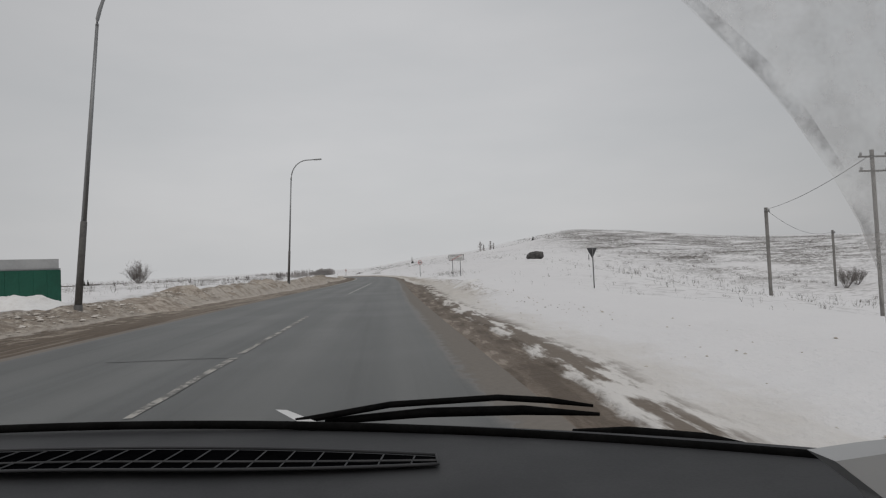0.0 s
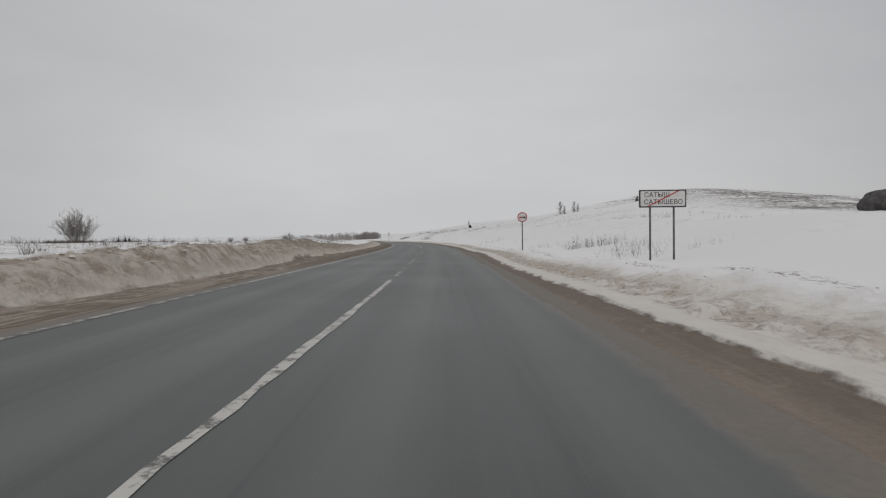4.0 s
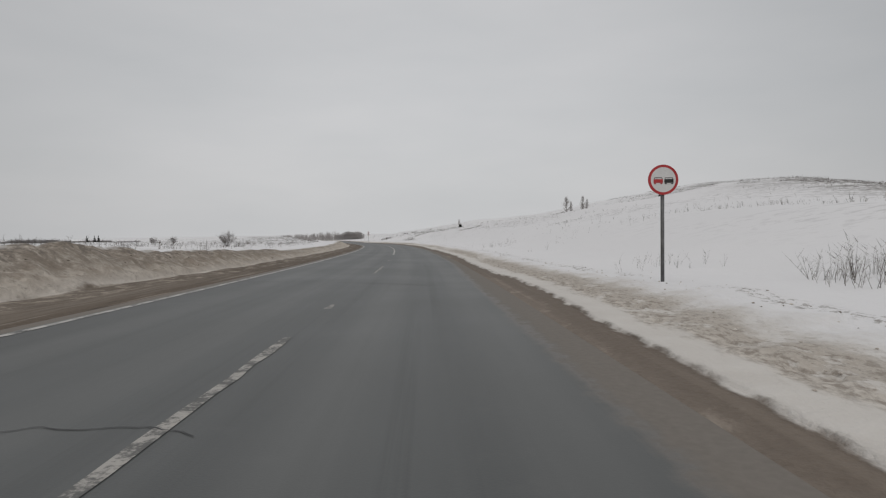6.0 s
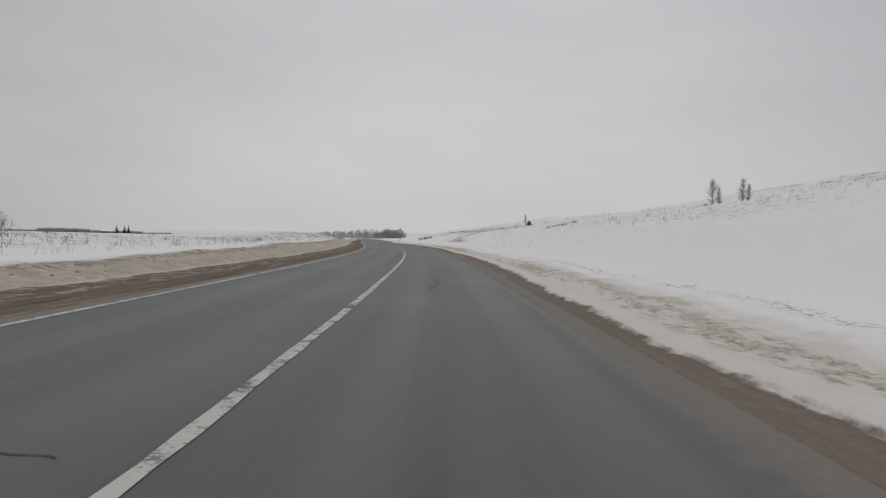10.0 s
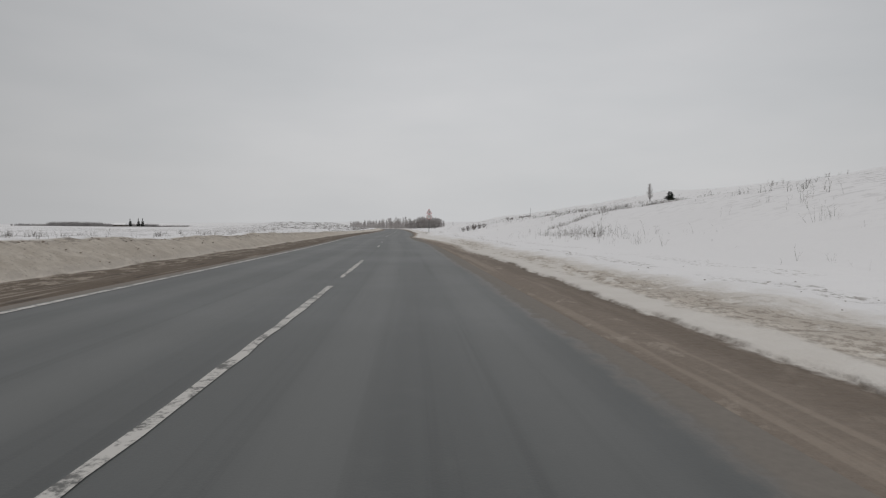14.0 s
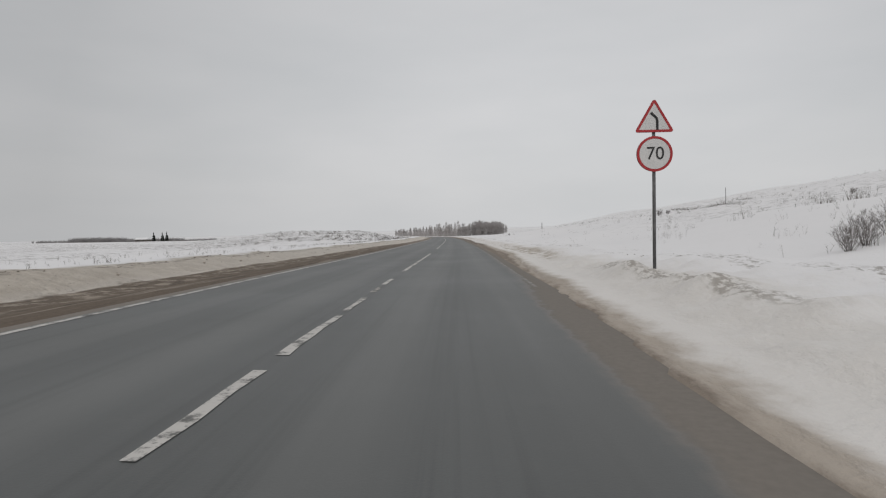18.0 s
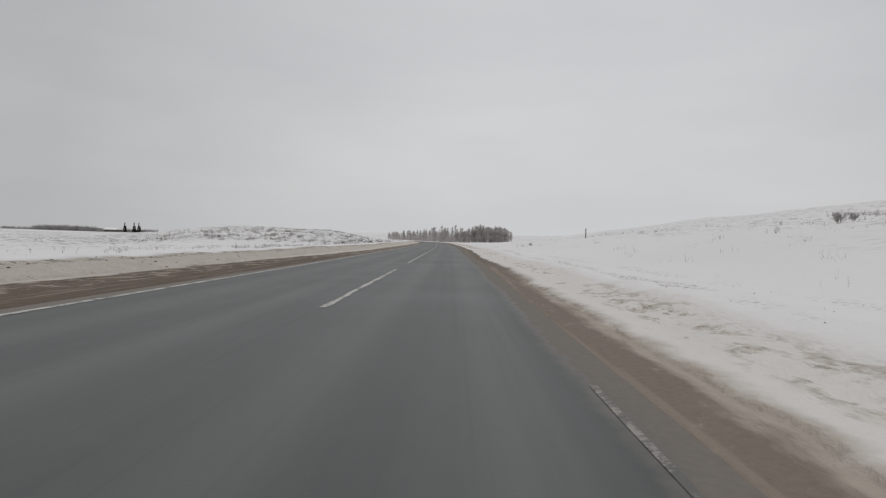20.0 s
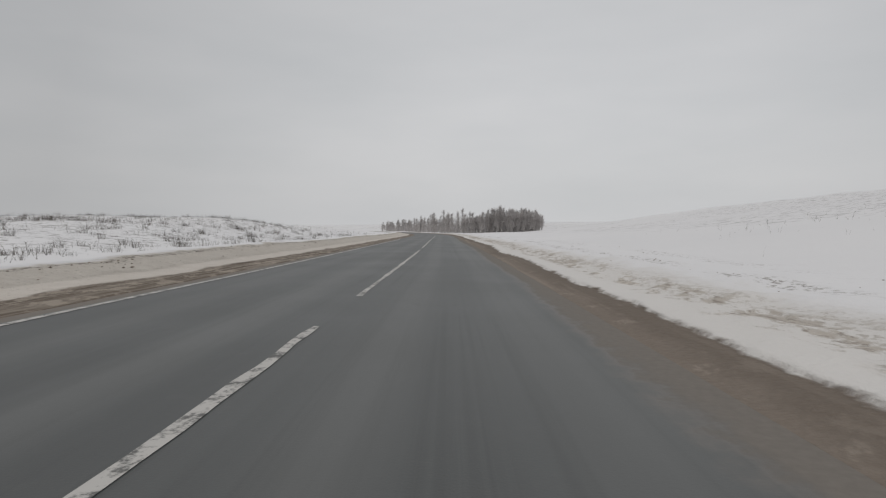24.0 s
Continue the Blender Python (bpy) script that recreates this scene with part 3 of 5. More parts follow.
def sheet(name, us, ys, height, material, thick=0.0):
    """A grid that follows the road, with the map 'lane' in metres across and along."""
    us, ys = np.array(us, float), np.array(ys, float)
    uu, yy = np.meshgrid(us, ys)
    zz = height(uu, yy)
    xx = uu + centre(yy)
    verts = np.stack([xx, yy, zz], -1).reshape(-1, 3)
    nu, ny = len(us), len(ys)
    k = (np.arange(ny - 1)[:, None] * nu + np.arange(nu - 1)[None]).ravel()
    quads = np.stack([k, k + 1, k + nu + 1, k + nu], -1)
    me = bpy.data.meshes.new(name)
    me.vertices.add(len(verts))
    me.vertices.foreach_set("co", verts.ravel())
    me.loops.add(quads.size)
    me.loops.foreach_set("vertex_index", quads.ravel())
    me.polygons.add(len(quads))
    me.polygons.foreach_set("loop_start", np.arange(len(quads)) * 4)
    me.polygons.foreach_set("loop_total", np.full(len(quads), 4))
    me.polygons.foreach_set("use_smooth", np.ones(len(quads), bool))
    uv = me.uv_layers.new(name="lane")
    flat = np.stack([uu, yy], -1).reshape(-1, 2)[quads.ravel()]
    uv.data.foreach_set("uv", flat.ravel())
    swayed = me.uv_layers.new(name="drift")
    flat = np.stack([drift(uu, yy), yy], -1).reshape(-1, 2)[quads.ravel()]
    swayed.data.foreach_set("uv", flat.ravel())
    me.update(calc_edges=True)
    me.materials.append(material)
    return new(name, me)


def spread(*runs):
    """Joined runs of (start, end, step)."""
    out = []
    for a, b, s in runs:
        out += list(np.arange(a, b - 1e-6, s))
    return out + [runs[-1][1]]


U_ALL = spread((-2600, -600, 250), (-600, -200, 40), (-200, -60, 7), (-60, -14, 1.6), (-14, -3.6, 0.32), (-3.6, 3.0, 1.1), (3.0, 12, 0.30), (12, 26, 0.9), (26, 90, 2.4), (90, 200, 8), (200, 600, 40), (600, 2600, 250))
Y_ALL = spread((-300, -60, 30), (-60, -6, 2.0), (-6, 420, 0.65), (420, 560, 2.0), (560, 900, 10), (900, 2900, 100))
tagged(sheet("ground", U_ALL, Y_ALL, land, M_GROUND), "snow-covered field and hillside with brown gritty road verges", "ground", kind="structure")

Y_ROAD = spread((-120, -10, 5), (-10, 460, 1.0), (460, 900, 6))
road = tagged(sheet("road", spread((-4.15, 3.55, 0.35)), Y_ROAD, lambda u, y: 0.004 + 0.0 * u - 0.004 * np.abs(u), M_ROAD), "grey worn asphalt two-lane country road, dry with gritty edges", "road", kind="structure")

tagged(sheet("snow_bank", spread((-12.2, -8.4, 0.2), (-8.4, -5.2, 0.11)), spread((-60, -8, 1.0), (-8, 130, 0.17), (130, 400, 0.30), (400, 520, 1.5)), lambda u, y: land(u, y) + np.where(bank_left(u, y) > 0.015, bank_left(u, y), -0.05), M_GROUND), "long ploughed bank of dirty tan snow along the road", "snow bank", kind="structure")
tagged(sheet("snow_bank", spread((2.69, 7.6, 0.09), (7.6, 9.9, 0.2)), spread((-60, -8, 1.0), (-8, 400, 0.20), (400, 520, 1.5)), lambda u, y: np.maximum(land(u, y), -0.01) + np.where(bank_right(u, y) > 0.012, bank_right(u, y), -0.08), M_GROUND), "low lumpy berm of ploughed snow and grit beside the brown verge", "snow bank", kind="structure")

# ---- builders ----


class Mesh:
    """Collects simple solids into one mesh."""

    def __init__(self):
        self.v, self.f = [], []

    def add(self, verts, faces):
        k = len(self.v)
        self.v += [tuple(p) for p in verts]
        self.f += [tuple(i + k for i in f) for f in faces]
        return self

    def box(self, c, s, turn=None, bevel=0.0):
        """A box round c of size s; bevel cuts its upright edges."""
        hx, hy, hz = s[0] / 2, s[1] / 2, s[2] / 2
        b = min(bevel, hx * 0.9, hy * 0.9)
        ring = [(-hx + b, -hy), (hx - b, -hy), (hx, -hy + b), (hx, hy - b), (hx - b, hy), (-hx + b, hy), (-hx, hy - b), (-hx, -hy + b)] if b else [(-hx, -hy), (hx, -hy), (hx, hy), (-hx, hy)]
        m = turn or Matrix()
        n = len(ring)
        pts = [Vector(c) + m @ Vector((x, y, z)) for z in (-hz, hz) for x, y in ring]
        faces = [tuple(range(n))[::-1], tuple(range(n, 2 * n))] + [(i, (i + 1) % n, n + (i + 1) % n, n + i) for i in range(n)]
        return self.add(pts, faces)

    def tube(self, pts, radii, sides=6, cap=True):
        pts = [Vector(p) for p in pts]
        rings = []
        for i, p in enumerate(pts):
            d = (pts[min(i + 1, len(pts) - 1)] - pts[max(i - 1, 0)]).normalized()
            a = d.orthogonal().normalized() if abs(d.z) > 0.99 else d.cross(Vector((0, 0, 1))).normalized()
            b = d.cross(a)
            rings.append([p + radii[i] * (math.cos(2 * math.pi * k / sides) * a + math.sin(2 * math.pi * k / sides) * b) for k in range(sides)])
        faces = [(i * sides + k, i * sides + (k + 1) % sides, (i + 1) * sides + (k + 1) % sides, (i + 1) * sides + k) for i in range(len(pts) - 1) for k in range(sides)]
        if cap:
            faces += [tuple(range(sides))[::-1], tuple(range((len(pts) - 1) * sides, len(pts) * sides))]
        return self.add([q for r in rings for q in r], faces)

    def slab(self, outline, depth, at=(0, 0, 0)):
        """An outline in x and z, facing -y, made depth thick towards +y."""
        n = len(outline)
        o = Vector(at)
        pts = [o + Vector((x, 0, z)) for x, z in outline] + [o + Vector((x, depth, z)) for x, z in outline]
        faces = [tuple(range(n)), tuple(range(n, 2 * n))[::-1]] + [(i, n + i, n + (i + 1) % n, (i + 1) % n) for i in range(n)]
        return self.add(pts, faces)

    def ring(self, outer, inner, depth, at=(0, 0, 0)):
        """A frame between two outlines of as many points, facing -y."""
        n = len(outer)
        o = Vector(at)
        pts = [o + Vector((x, y, z)) for y in (0, depth) for some in (outer, inner) for x, z in some]
        faces = []
        for i in range(n):
            j = (i + 1) % n
            faces += [(i, j, n + j, n + i), (2 * n + i, 3 * n + i, 3 * n + j, 2 * n + j), (i, 2 * n + i, 2 * n + j, j), (n + i, n + j, 3 * n + j, 3 * n + i)]
        return self.add(pts, faces)

    def make(self, name, material, smooth=False):
        me = bpy.data.meshes.new(name)
        me.from_pydata(self.v, [], self.f)
        me.materials.append(material)
        if smooth:
            me.polygons.foreach_set("use_smooth", np.ones(len(me.polygons), bool))
        me.update()
        return me


def part(name, mesh, material, parent, label="", smooth=False):
    """Links a mesh as one part under a thing or under a part."""
    ob = new(name, mesh.make(name, material, smooth) if isinstance(mesh, Mesh) else mesh)
    ob.parent = parent
    return tagged(ob, label) if label else ob


def thing(name, x, y, z, label, category, group="", turn=0.0):
    ob = new(name)
    ob.empty_display_size = 0.2
    ob.matrix_world = pose(x, y, z, 0, 0, turn)
    return tagged(ob, label, category, group)


def circle(r, n=40, cx=0.0, cz=0.0):
    return [(cx + r * math.cos(2 * math.pi * k / n), cz + r * math.sin(2 * math.pi * k / n)) for k in range(n)]


def rounded(w, h, r, n=5):
    """A rectangle with round corners, in x and z."""
    out = []
    for cx, cz, a in ((w / 2 - r, -h / 2 + r, -90), (w / 2 - r, h / 2 - r, 0), (-w / 2 + r, h / 2 - r, 90), (-w / 2 + r, -h / 2 + r, 180)):
        out += [(cx + r * math.cos(radians(a + 90 * k / n)), cz + r * math.sin(radians(a + 90 * k / n))) for k in range(n + 1)]
    return out


def rounded_triangle(side, r, n=6, cz=0.0):
    """An upright triangle with round corners, its centre of mass at cz."""
    big = side / math.sqrt(3) - 2 * r
    out = []
    for a in (210, 330, 90):
        cx, z = big * math.cos(radians(a)), big * math.sin(radians(a))
        out += [(cx + r * math.cos(radians(a - 60 + 120 * k / n)), cz + z + r * math.sin(radians(a - 60 + 120 * k / n))) for k in range(n + 1)]
    return out


def letters(text, size, depth):
    """Raised letters in the x-z plane, facing -y."""
    cu = bpy.data.curves.new("letters", "FONT")
    cu.body, cu.size, cu.extrude, cu.align_x, cu.align_y = text, size, depth, "CENTER", "CENTER"
    tmp = bpy.data.objects.new("letters", cu)
    scene.collection.objects.link(tmp)
    me = bpy.data.meshes.new_from_object(tmp.evaluated_get(bpy.context.evaluated_depsgraph_get()))
    bpy.data.objects.remove(tmp)
    me.transform(pose(0, 0, 0, 90))
    me.materials.clear()
    me.materials.append(M_SIGN_BLACK)
    return me


# ---- road paint and repairs ----


def strip(name, y0, y1, u, width, material, wobble=0.012, step=0.5, rise=0.005):
    n = max(2, int((y1 - y0) / step) + 1)
    ys = np.linspace(y0, y1, n)
    me = Mesh()
    lo = u - width / 2 + wobble * lattice(ys * 1.0, ys * 0 + u, 0.5, 31)
    hi = u + width / 2 + wobble * lattice(ys * 1.0, ys * 0 + u, 0.5, 32)
    left = [(float(centre(y)) + a, y, 0.004 - 0.004 * abs(a) + rise) for y, a in zip(ys, lo)]
    right = [(float(centre(y)) + a, y, 0.004 - 0.004 * abs(a) + rise) for y, a in zip(ys, hi)]
    faces = [(i, n + i, n + i + 1, i + 1) for i in range(n - 1)]
    me.add(left + right, faces)
    return part(name, me, material, road)


DASHES = [(-18, -8), (5.4, 9.0), (9.5, 17.2), (37.0, 47.5), (31.2, 31.5), (32.1, 32.4), (33.0, 33.3), (33.8, 34.2), (34.9, 66.0), (67.5, 70.0), (71.9, 72.4), (75.1, 83.0), (86, 86.6), (96.2, 101.9), (108.0, 108.5), (119.0, 140.1), (140.5, 176.0), (177.0, 183.1), (183.4, 185.6), (185.8, 188.1), (189.3, 204.4), (206.3, 213.0), (226, 229), (236, 238), (246.4, 246.8), (247.7, 248.3), (249.1, 249.6), (262.4, 264.3), (264.9, 267.5), (268.0, 269.7), (270.7, 271.8), (272.4, 274.0), (277.0, 282.0), (282.6, 292.8), (304.0, 316.0), (322.0, 331.0), (331.6, 347.0), (350.4, 355.0), (358.0, 366.5), (369.6, 392.0), (396, 430), (436, 470)]
for n, (a, b) in enumerate(DASHES):
    strip("lane_dash", a, b, 0.02, 0.125 if 118 < a < 180 else 0.105, M_LINE if b - a > 1.5 and a > 20 and not 60 < a < 112 else M_LINE_OLD, 0.012 if 118 < a < 180 else 0.022)
for a, b in ((52, 66), (66, 118), (118, 176), (176, 240), (240, 300), (300, 360), (360, 430)):
    strip("edge_line", a, b - 0.05, -3.74, 0.13, M_LINE_OLD if a < 60 else M_LINE, 0.012, 1.0)
strip("edge_line", 272, 300, 3.22, 0.07, M_LINE_FAINT, 0.015, 1.0)


def crack(pts, width):
    """A wandering line of sealant: points of metres across and along."""
    me = Mesh()
    left, right = [], []
    for k in range(len(pts) - 1):
        (u0, y0), (u1, y1) = pts[k], pts[k + 1]
        d = Vector((u1 - u0, y1 - y0)).normalized()
        for s in np.linspace(0, 1, 7)[: 7 if k == len(pts) - 2 else 6]:
            u, y = u0 + (u1 - u0) * s, y0 + (y1 - y0) * s
            j = 0.05 * float(lattice(u * 3, y * 3, 0.4, 41))
            w = width * (0.6 + 0.5 * abs(float(lattice(u, y, 0.17, 42))))
            for side, out in ((-1, left), (1, right)):
                uu, yy = u - d.y * (j + side * w / 2), y + d.x * (j + side * w / 2)
                out.append((float(centre(yy)) + uu, yy, 0.004 - 0.004 * abs(uu) + 0.006))
    n = len(left)
    me.add(left + right, [(i, n + i, n + i + 1, i + 1) for i in range(n - 1)])
    return part("sealed_crack", me, M_TAR, road)


for pts, w in (
    ([(0.55, 251.0), (0.9, 251.4), (1.05, 252.3), (1.0, 252.9)], 0.07), ([(1.02, 254.9), (1.12, 254.2), (1.42, 253.9), (1.46, 253.0), (1.38, 252.6)], 0.07),
    ([(-0.1, 247.7), (1.0, 247.9), (1.9, 248.2)], 0.025), ([(-1.9, 9.4), (0.0, 9.05)], 0.05), ([(-3.9, 93.4), (-1.0, 92.4), (2.2, 90.7)], 0.05),
    ([(-3.3, 220.3), (-0.9, 220.4)], 0.05), ([(-2.7, 127.8), (-1.9, 127.55), (-1.3, 127.5), (-0.75, 127.2)], 0.025), ([(1.5, 126.6), (2.0, 126.3)], 0.05),
    ([(0.78, 69.6), (0.70, 69.1), (0.74, 68.6), (0.60, 68.3)], 0.04), ([(0.16, 70.6), (0.22, 70.1)], 0.06), ([(-3.6, 35.0), (-2.9, 34.9)], 0.05),
    ([(0.98, 337.4), (1.1, 336.9), (1.5, 336.6), (1.9, 336.7)], 0.05), ([(-0.3, 339.4), (-0.4, 340.8)], 0.06), ([(1.0, 354.6), (0.95, 353.4), (1.05, 352.3)], 0.05), ([(-0.4, 355.9), (-0.5, 354.9)], 0.09),
    ([(-3.2, 150.3), (-1.8, 149.9), (-0.6, 149.95), (0.9, 149.55), (2.2, 149.4)], 0.03), ([(1.3, 144.0), (1.5, 146.5), (1.35, 149.0)], 0.07), ([(-3.2, 196.0), (-1.0, 195.6)], 0.06),
):
    crack(pts, w)
crack_rng = random.Random(61)
for k in range(26):
    y, left_lane = 4 + 14.6 * k + crack_rng.uniform(-3, 3), crack_rng.random() < 0.7
    u0 = crack_rng.uniform(-3.3, -1.6) if left_lane else crack_rng.uniform(0.3, 1.4)
    run = crack_rng.uniform(0.7, 2.4)
    crack([(u0 + run * q / 6, y + crack_rng.uniform(-0.16, 0.16)) for q in range(7)], crack_rng.uniform(0.010, 0.020))

# ---- lamps, poles, wires ----


def street_lamp(x, y, lean_x, lean_y, label):
    z = top_of(x, y) - 0.25
    lamp = thing("street_lamp", x, y, z, label, "street lamp", "street lamps along the road")
    h = 9.9 - z

    def at(t):
        return Vector((lean_x * t / h, lean_y * t / h, t))

    pole = Mesh().tube([at(0), at(2.9), at(2.92)], [0.105, 0.092, 0.080], 14)
    part("pole", pole, M_STEEL_DIRTY, lamp, "steel pole foot, dark with road splash", True)
    part("upper_pole", Mesh().tube([at(2.9), at(h - 0.7)], [0.076, 0.046], 14), M_STEEL, lamp, "tapered pale galvanised upper pole", True)
    part("base_collar", Mesh().tube([at(0), at(0.4)], [0.125, 0.118], 14), M_STEEL_DIRTY, lamp, "", True)
    bend = [at(h - 0.75), at(h - 0.55)]
    top = at(h)
    for k in range(1, 9):
        a = radians(90 * k / 8)
        bend.append(top + Vector((1.45 * (1 - math.cos(a)), 0.54 * (1 - math.cos(a)), -0.55 + 1.58 * math.sin(a))))
    bend.append(top + Vector((1.95, 0.75, 1.10)))
    part("arm", Mesh().tube(bend, [0.055] * 3 + [0.045] * (len(bend) - 4) + [0.04], 10), M_STEEL, lamp, "curved outreach arm", True)
    head = part("lantern", Mesh().box((0, 0, 0), (0.62, 0.20, 0.09), Euler((0, radians(-7), radians(21))).to_matrix().to_4x4(), 0.07), M_STEEL, lamp, "flat grey lantern head")
    head.location = top + Vector((2.15, 0.83, 1.12))
    lens = part("lantern_glass", Mesh().box((0, 0, -0.05), (0.40, 0.14, 0.02), None, 0.04), M_SIGN_WHITE, head)
    lens.rotation_euler = (0, radians(-7), radians(21))
    return lamp


street_lamp(-8.95, 19.2, 0.75, 0.15, "tall grey steel street lamp leaning slightly over the snow bank")
street_lamp(-7.20, 50.84, 0.52, 0.12, "tall grey street lamp with a curved arm behind the bank")


def utility_pole(x, y, top, r, label, arms=1):
    z = top_of(x, y) - 0.4
    pole = thing("utility_pole", x, y, z, label, "utility pole", "power line poles")
    h = top - z
    part("shaft", Mesh().box((0, 0, h / 2), (r * 2.0, r * 1.7, h), None, r * 0.4), M_CONCRETE, pole)
    for k in range(arms):
        part("crossarm", Mesh().box((0, -r, h - 0.35 - 0.7 * k), (0.5 + 1.1 * (arms > 1), 0.08, 0.08), None, 0.01), M_STEEL_DIRTY, pole)
        for sx in (-0.18 - 0.5 * (arms > 1), 0.18 + 0.5 * (arms > 1)):
            part("insulator", Mesh().tube([(sx, -r, h - 0.31 - 0.7 * k), (sx, -r, h - 0.2 - 0.7 * k), (sx, -r, h - 0.14 - 0.7 * k)], [0.05, 0.06, 0.03], 8), M_STEEL, pole)
    return Vector((x, y, top))


p1 = utility_pole(33.3, 47.7, 5.28, 0.13, "grey concrete utility pole standing in the snow field")
p2 = utility_pole(56.5, 68.5, 4.0, 0.13, "grey concrete utility pole further up the snow field")
p3 = utility_pole(24.2, 26.5, 6.1, 0.085, "twin-armed grey concrete utility pole in the snow", 2)


def wire(a, b, sag):
    w = thing("power_line", *a, "thin dark overhead wire slung between poles", "cable", "overhead wires")
    d = b - a
    pts = [d * t + Vector((0, 0, -sag * 4 * t * (1 - t))) for t in np.linspace(0, 1, 19)]
    part("conductor", Mesh().tube(pts, [0.015] * 19, 5), M_WIRE, w)


wire(p3 + Vector((0, 0, -0.2)), p1 + Vector((0, 0, -0.15)), 0.35)
wire(p1 + Vector((0.1, 0, -0.25)), p2 + Vector((0, 0, -0.15)), 1.0)

# ---- the shed by the road ----


def green_shed():
    shed = thing("roadside_shed", -17.71, 27.42, 0.0, "green sheet-metal shed with pale grey upper panels, snow-banked", "shed", turn=38)
    z = -0.4
    for k in range(14):
        part("wall_sheet", Mesh().box((-3.25 + 0.5 * k, -2.0, z + 1.12), (0.497, 0.05, 2.30), None, 0.006), M_GREEN, shed)
    part("side_wall", Mesh().box((3.5, 0, z + 1.12), (0.05, 4.0, 2.30)), M_GREEN, shed)
    part("back_wall", Mesh().box((0, 2.0, z + 1.12), (7.0, 0.05, 2.30)), M_GREEN, shed)
    part("upper_panel", Mesh().box((2.0, 0.2, z + 2.52), (2.96, 4.2, 0.46), None, 0.03), M_PALE, shed, "pale grey panel band")
    part("upper_panel", Mesh().box((-1.5, 0.2, z + 2.62), (3.9, 4.2, 0.66), None, 0.03), M_PALE, shed, "pale grey panel band")
    part("roof", Mesh().box((0, 0.2, z + 2.31), (7.06, 4.3, 0.06)), M_STEEL, shed)
    lamp = part("flood_lamp", Mesh().box((-0.3, -2.15, z + 2.40), (0.35, 0.22, 0.22), None, 0.04), M_SIGN_BLACK, shed, "dark flood lamp on a bracket")
    part("bracket", Mesh().tube([(-0.3, -2.0, z + 2.3), (-0.3, -2.12, z + 2.32)], [0.03, 0.03], 6), M_STEEL, lamp)


green_shed()


def snow_pile(x, y, rx, ry, h, seed, material, label):
    """A heap of shovelled snow: a lumpy dome that runs out into the ground it lies on."""
    n, m = 30, 14
    z0 = top_of(x, y)
    pts = [(0, 0, h)]
    for j in range(1, m + 1):
        r = j / m
        for k in range(n):
            a = 2 * math.pi * k / n
            px, py = rx * r * math.cos(a) * (1 + 0.15 * float(lattice(a * 2, seed, 1.0, 3))), ry * r * math.sin(a)
            lump = 0.16 * float(lattice(px + seed * 9, py, 0.55, seed)) + 0.09 * float(lattice(px, py + seed * 5, 0.25, seed + 1))
            rise = h * (math.cos(r * math.pi) * 0.5 + 0.5) + lump * h * (1 - r) * 1.8
            pts.append((px, py, top_of(x + px, y + py) - z0 + rise - 0.12 * r ** 6))
    faces = [(0, 1 + k, 1 + (k + 1) % n) for k in range(n)]
    faces += [(1 + j * n + k, 1 + (j + 1) * n + k, 1 + (j + 1) * n + (k + 1) % n, 1 + j * n + (k + 1) % n) for j in range(m - 1) for k in range(n)]
    ob = new("snow_mound", Mesh().add(pts, faces).make("snow_mound", material, True))
    ob.location = (x, y, z0)
    return tagged(ob, label, "snow mound", "mounds of shovelled snow")


M_PILE = two_tone("shovelled_snow", (0.70, 0.685, 0.665), (0.83, 0.825, 0.82), 1.2, 9, 0.88, 0.2, 0, 0.5, 0.06)
M_PILE_DIRTY = two_tone("gritty_shovelled_snow", (0.22, 0.18, 0.145), (0.52, 0.465, 0.405), 2.2, 12, 0.9, 0.2, 0, 0.7, 0.06)
snow_pile(-11.2, 19.8, 1.9, 1.5, 0.55, 3, M_PILE, "rounded heap of pale snow at the shed's foot")
snow_pile(-8.5, 24.6, 1.4, 2.6, 0.24, 5, M_PILE_DIRTY, "gritty brown heap of ploughed snow at the roadside")
snow_pile(-9.3, 30.5, 1.6, 2.3, 0.15, 8, M_PILE_DIRTY, "gritty brown heap of ploughed snow at the roadside")
snow_pile(-8.4, 46.0, 1.3, 1.9, 0.42, 9, M_PILE_DIRTY, "crumbled heap of ploughed snow on the bank")
snow_pile(4.4, 29.4, 0.9, 1.4, 0.15, 12, M_PILE, "clotted heap of grey ploughed snow on the verge")

# ---- road signs ----


def sign_post(parent, x, y0, z0, z1, r=0.03, dx=0.0):
    return part("post", Mesh().tube([(x, y0, z0), (x + dx, y0, z1)], [r, r], 10), M_POST, parent, "", True)


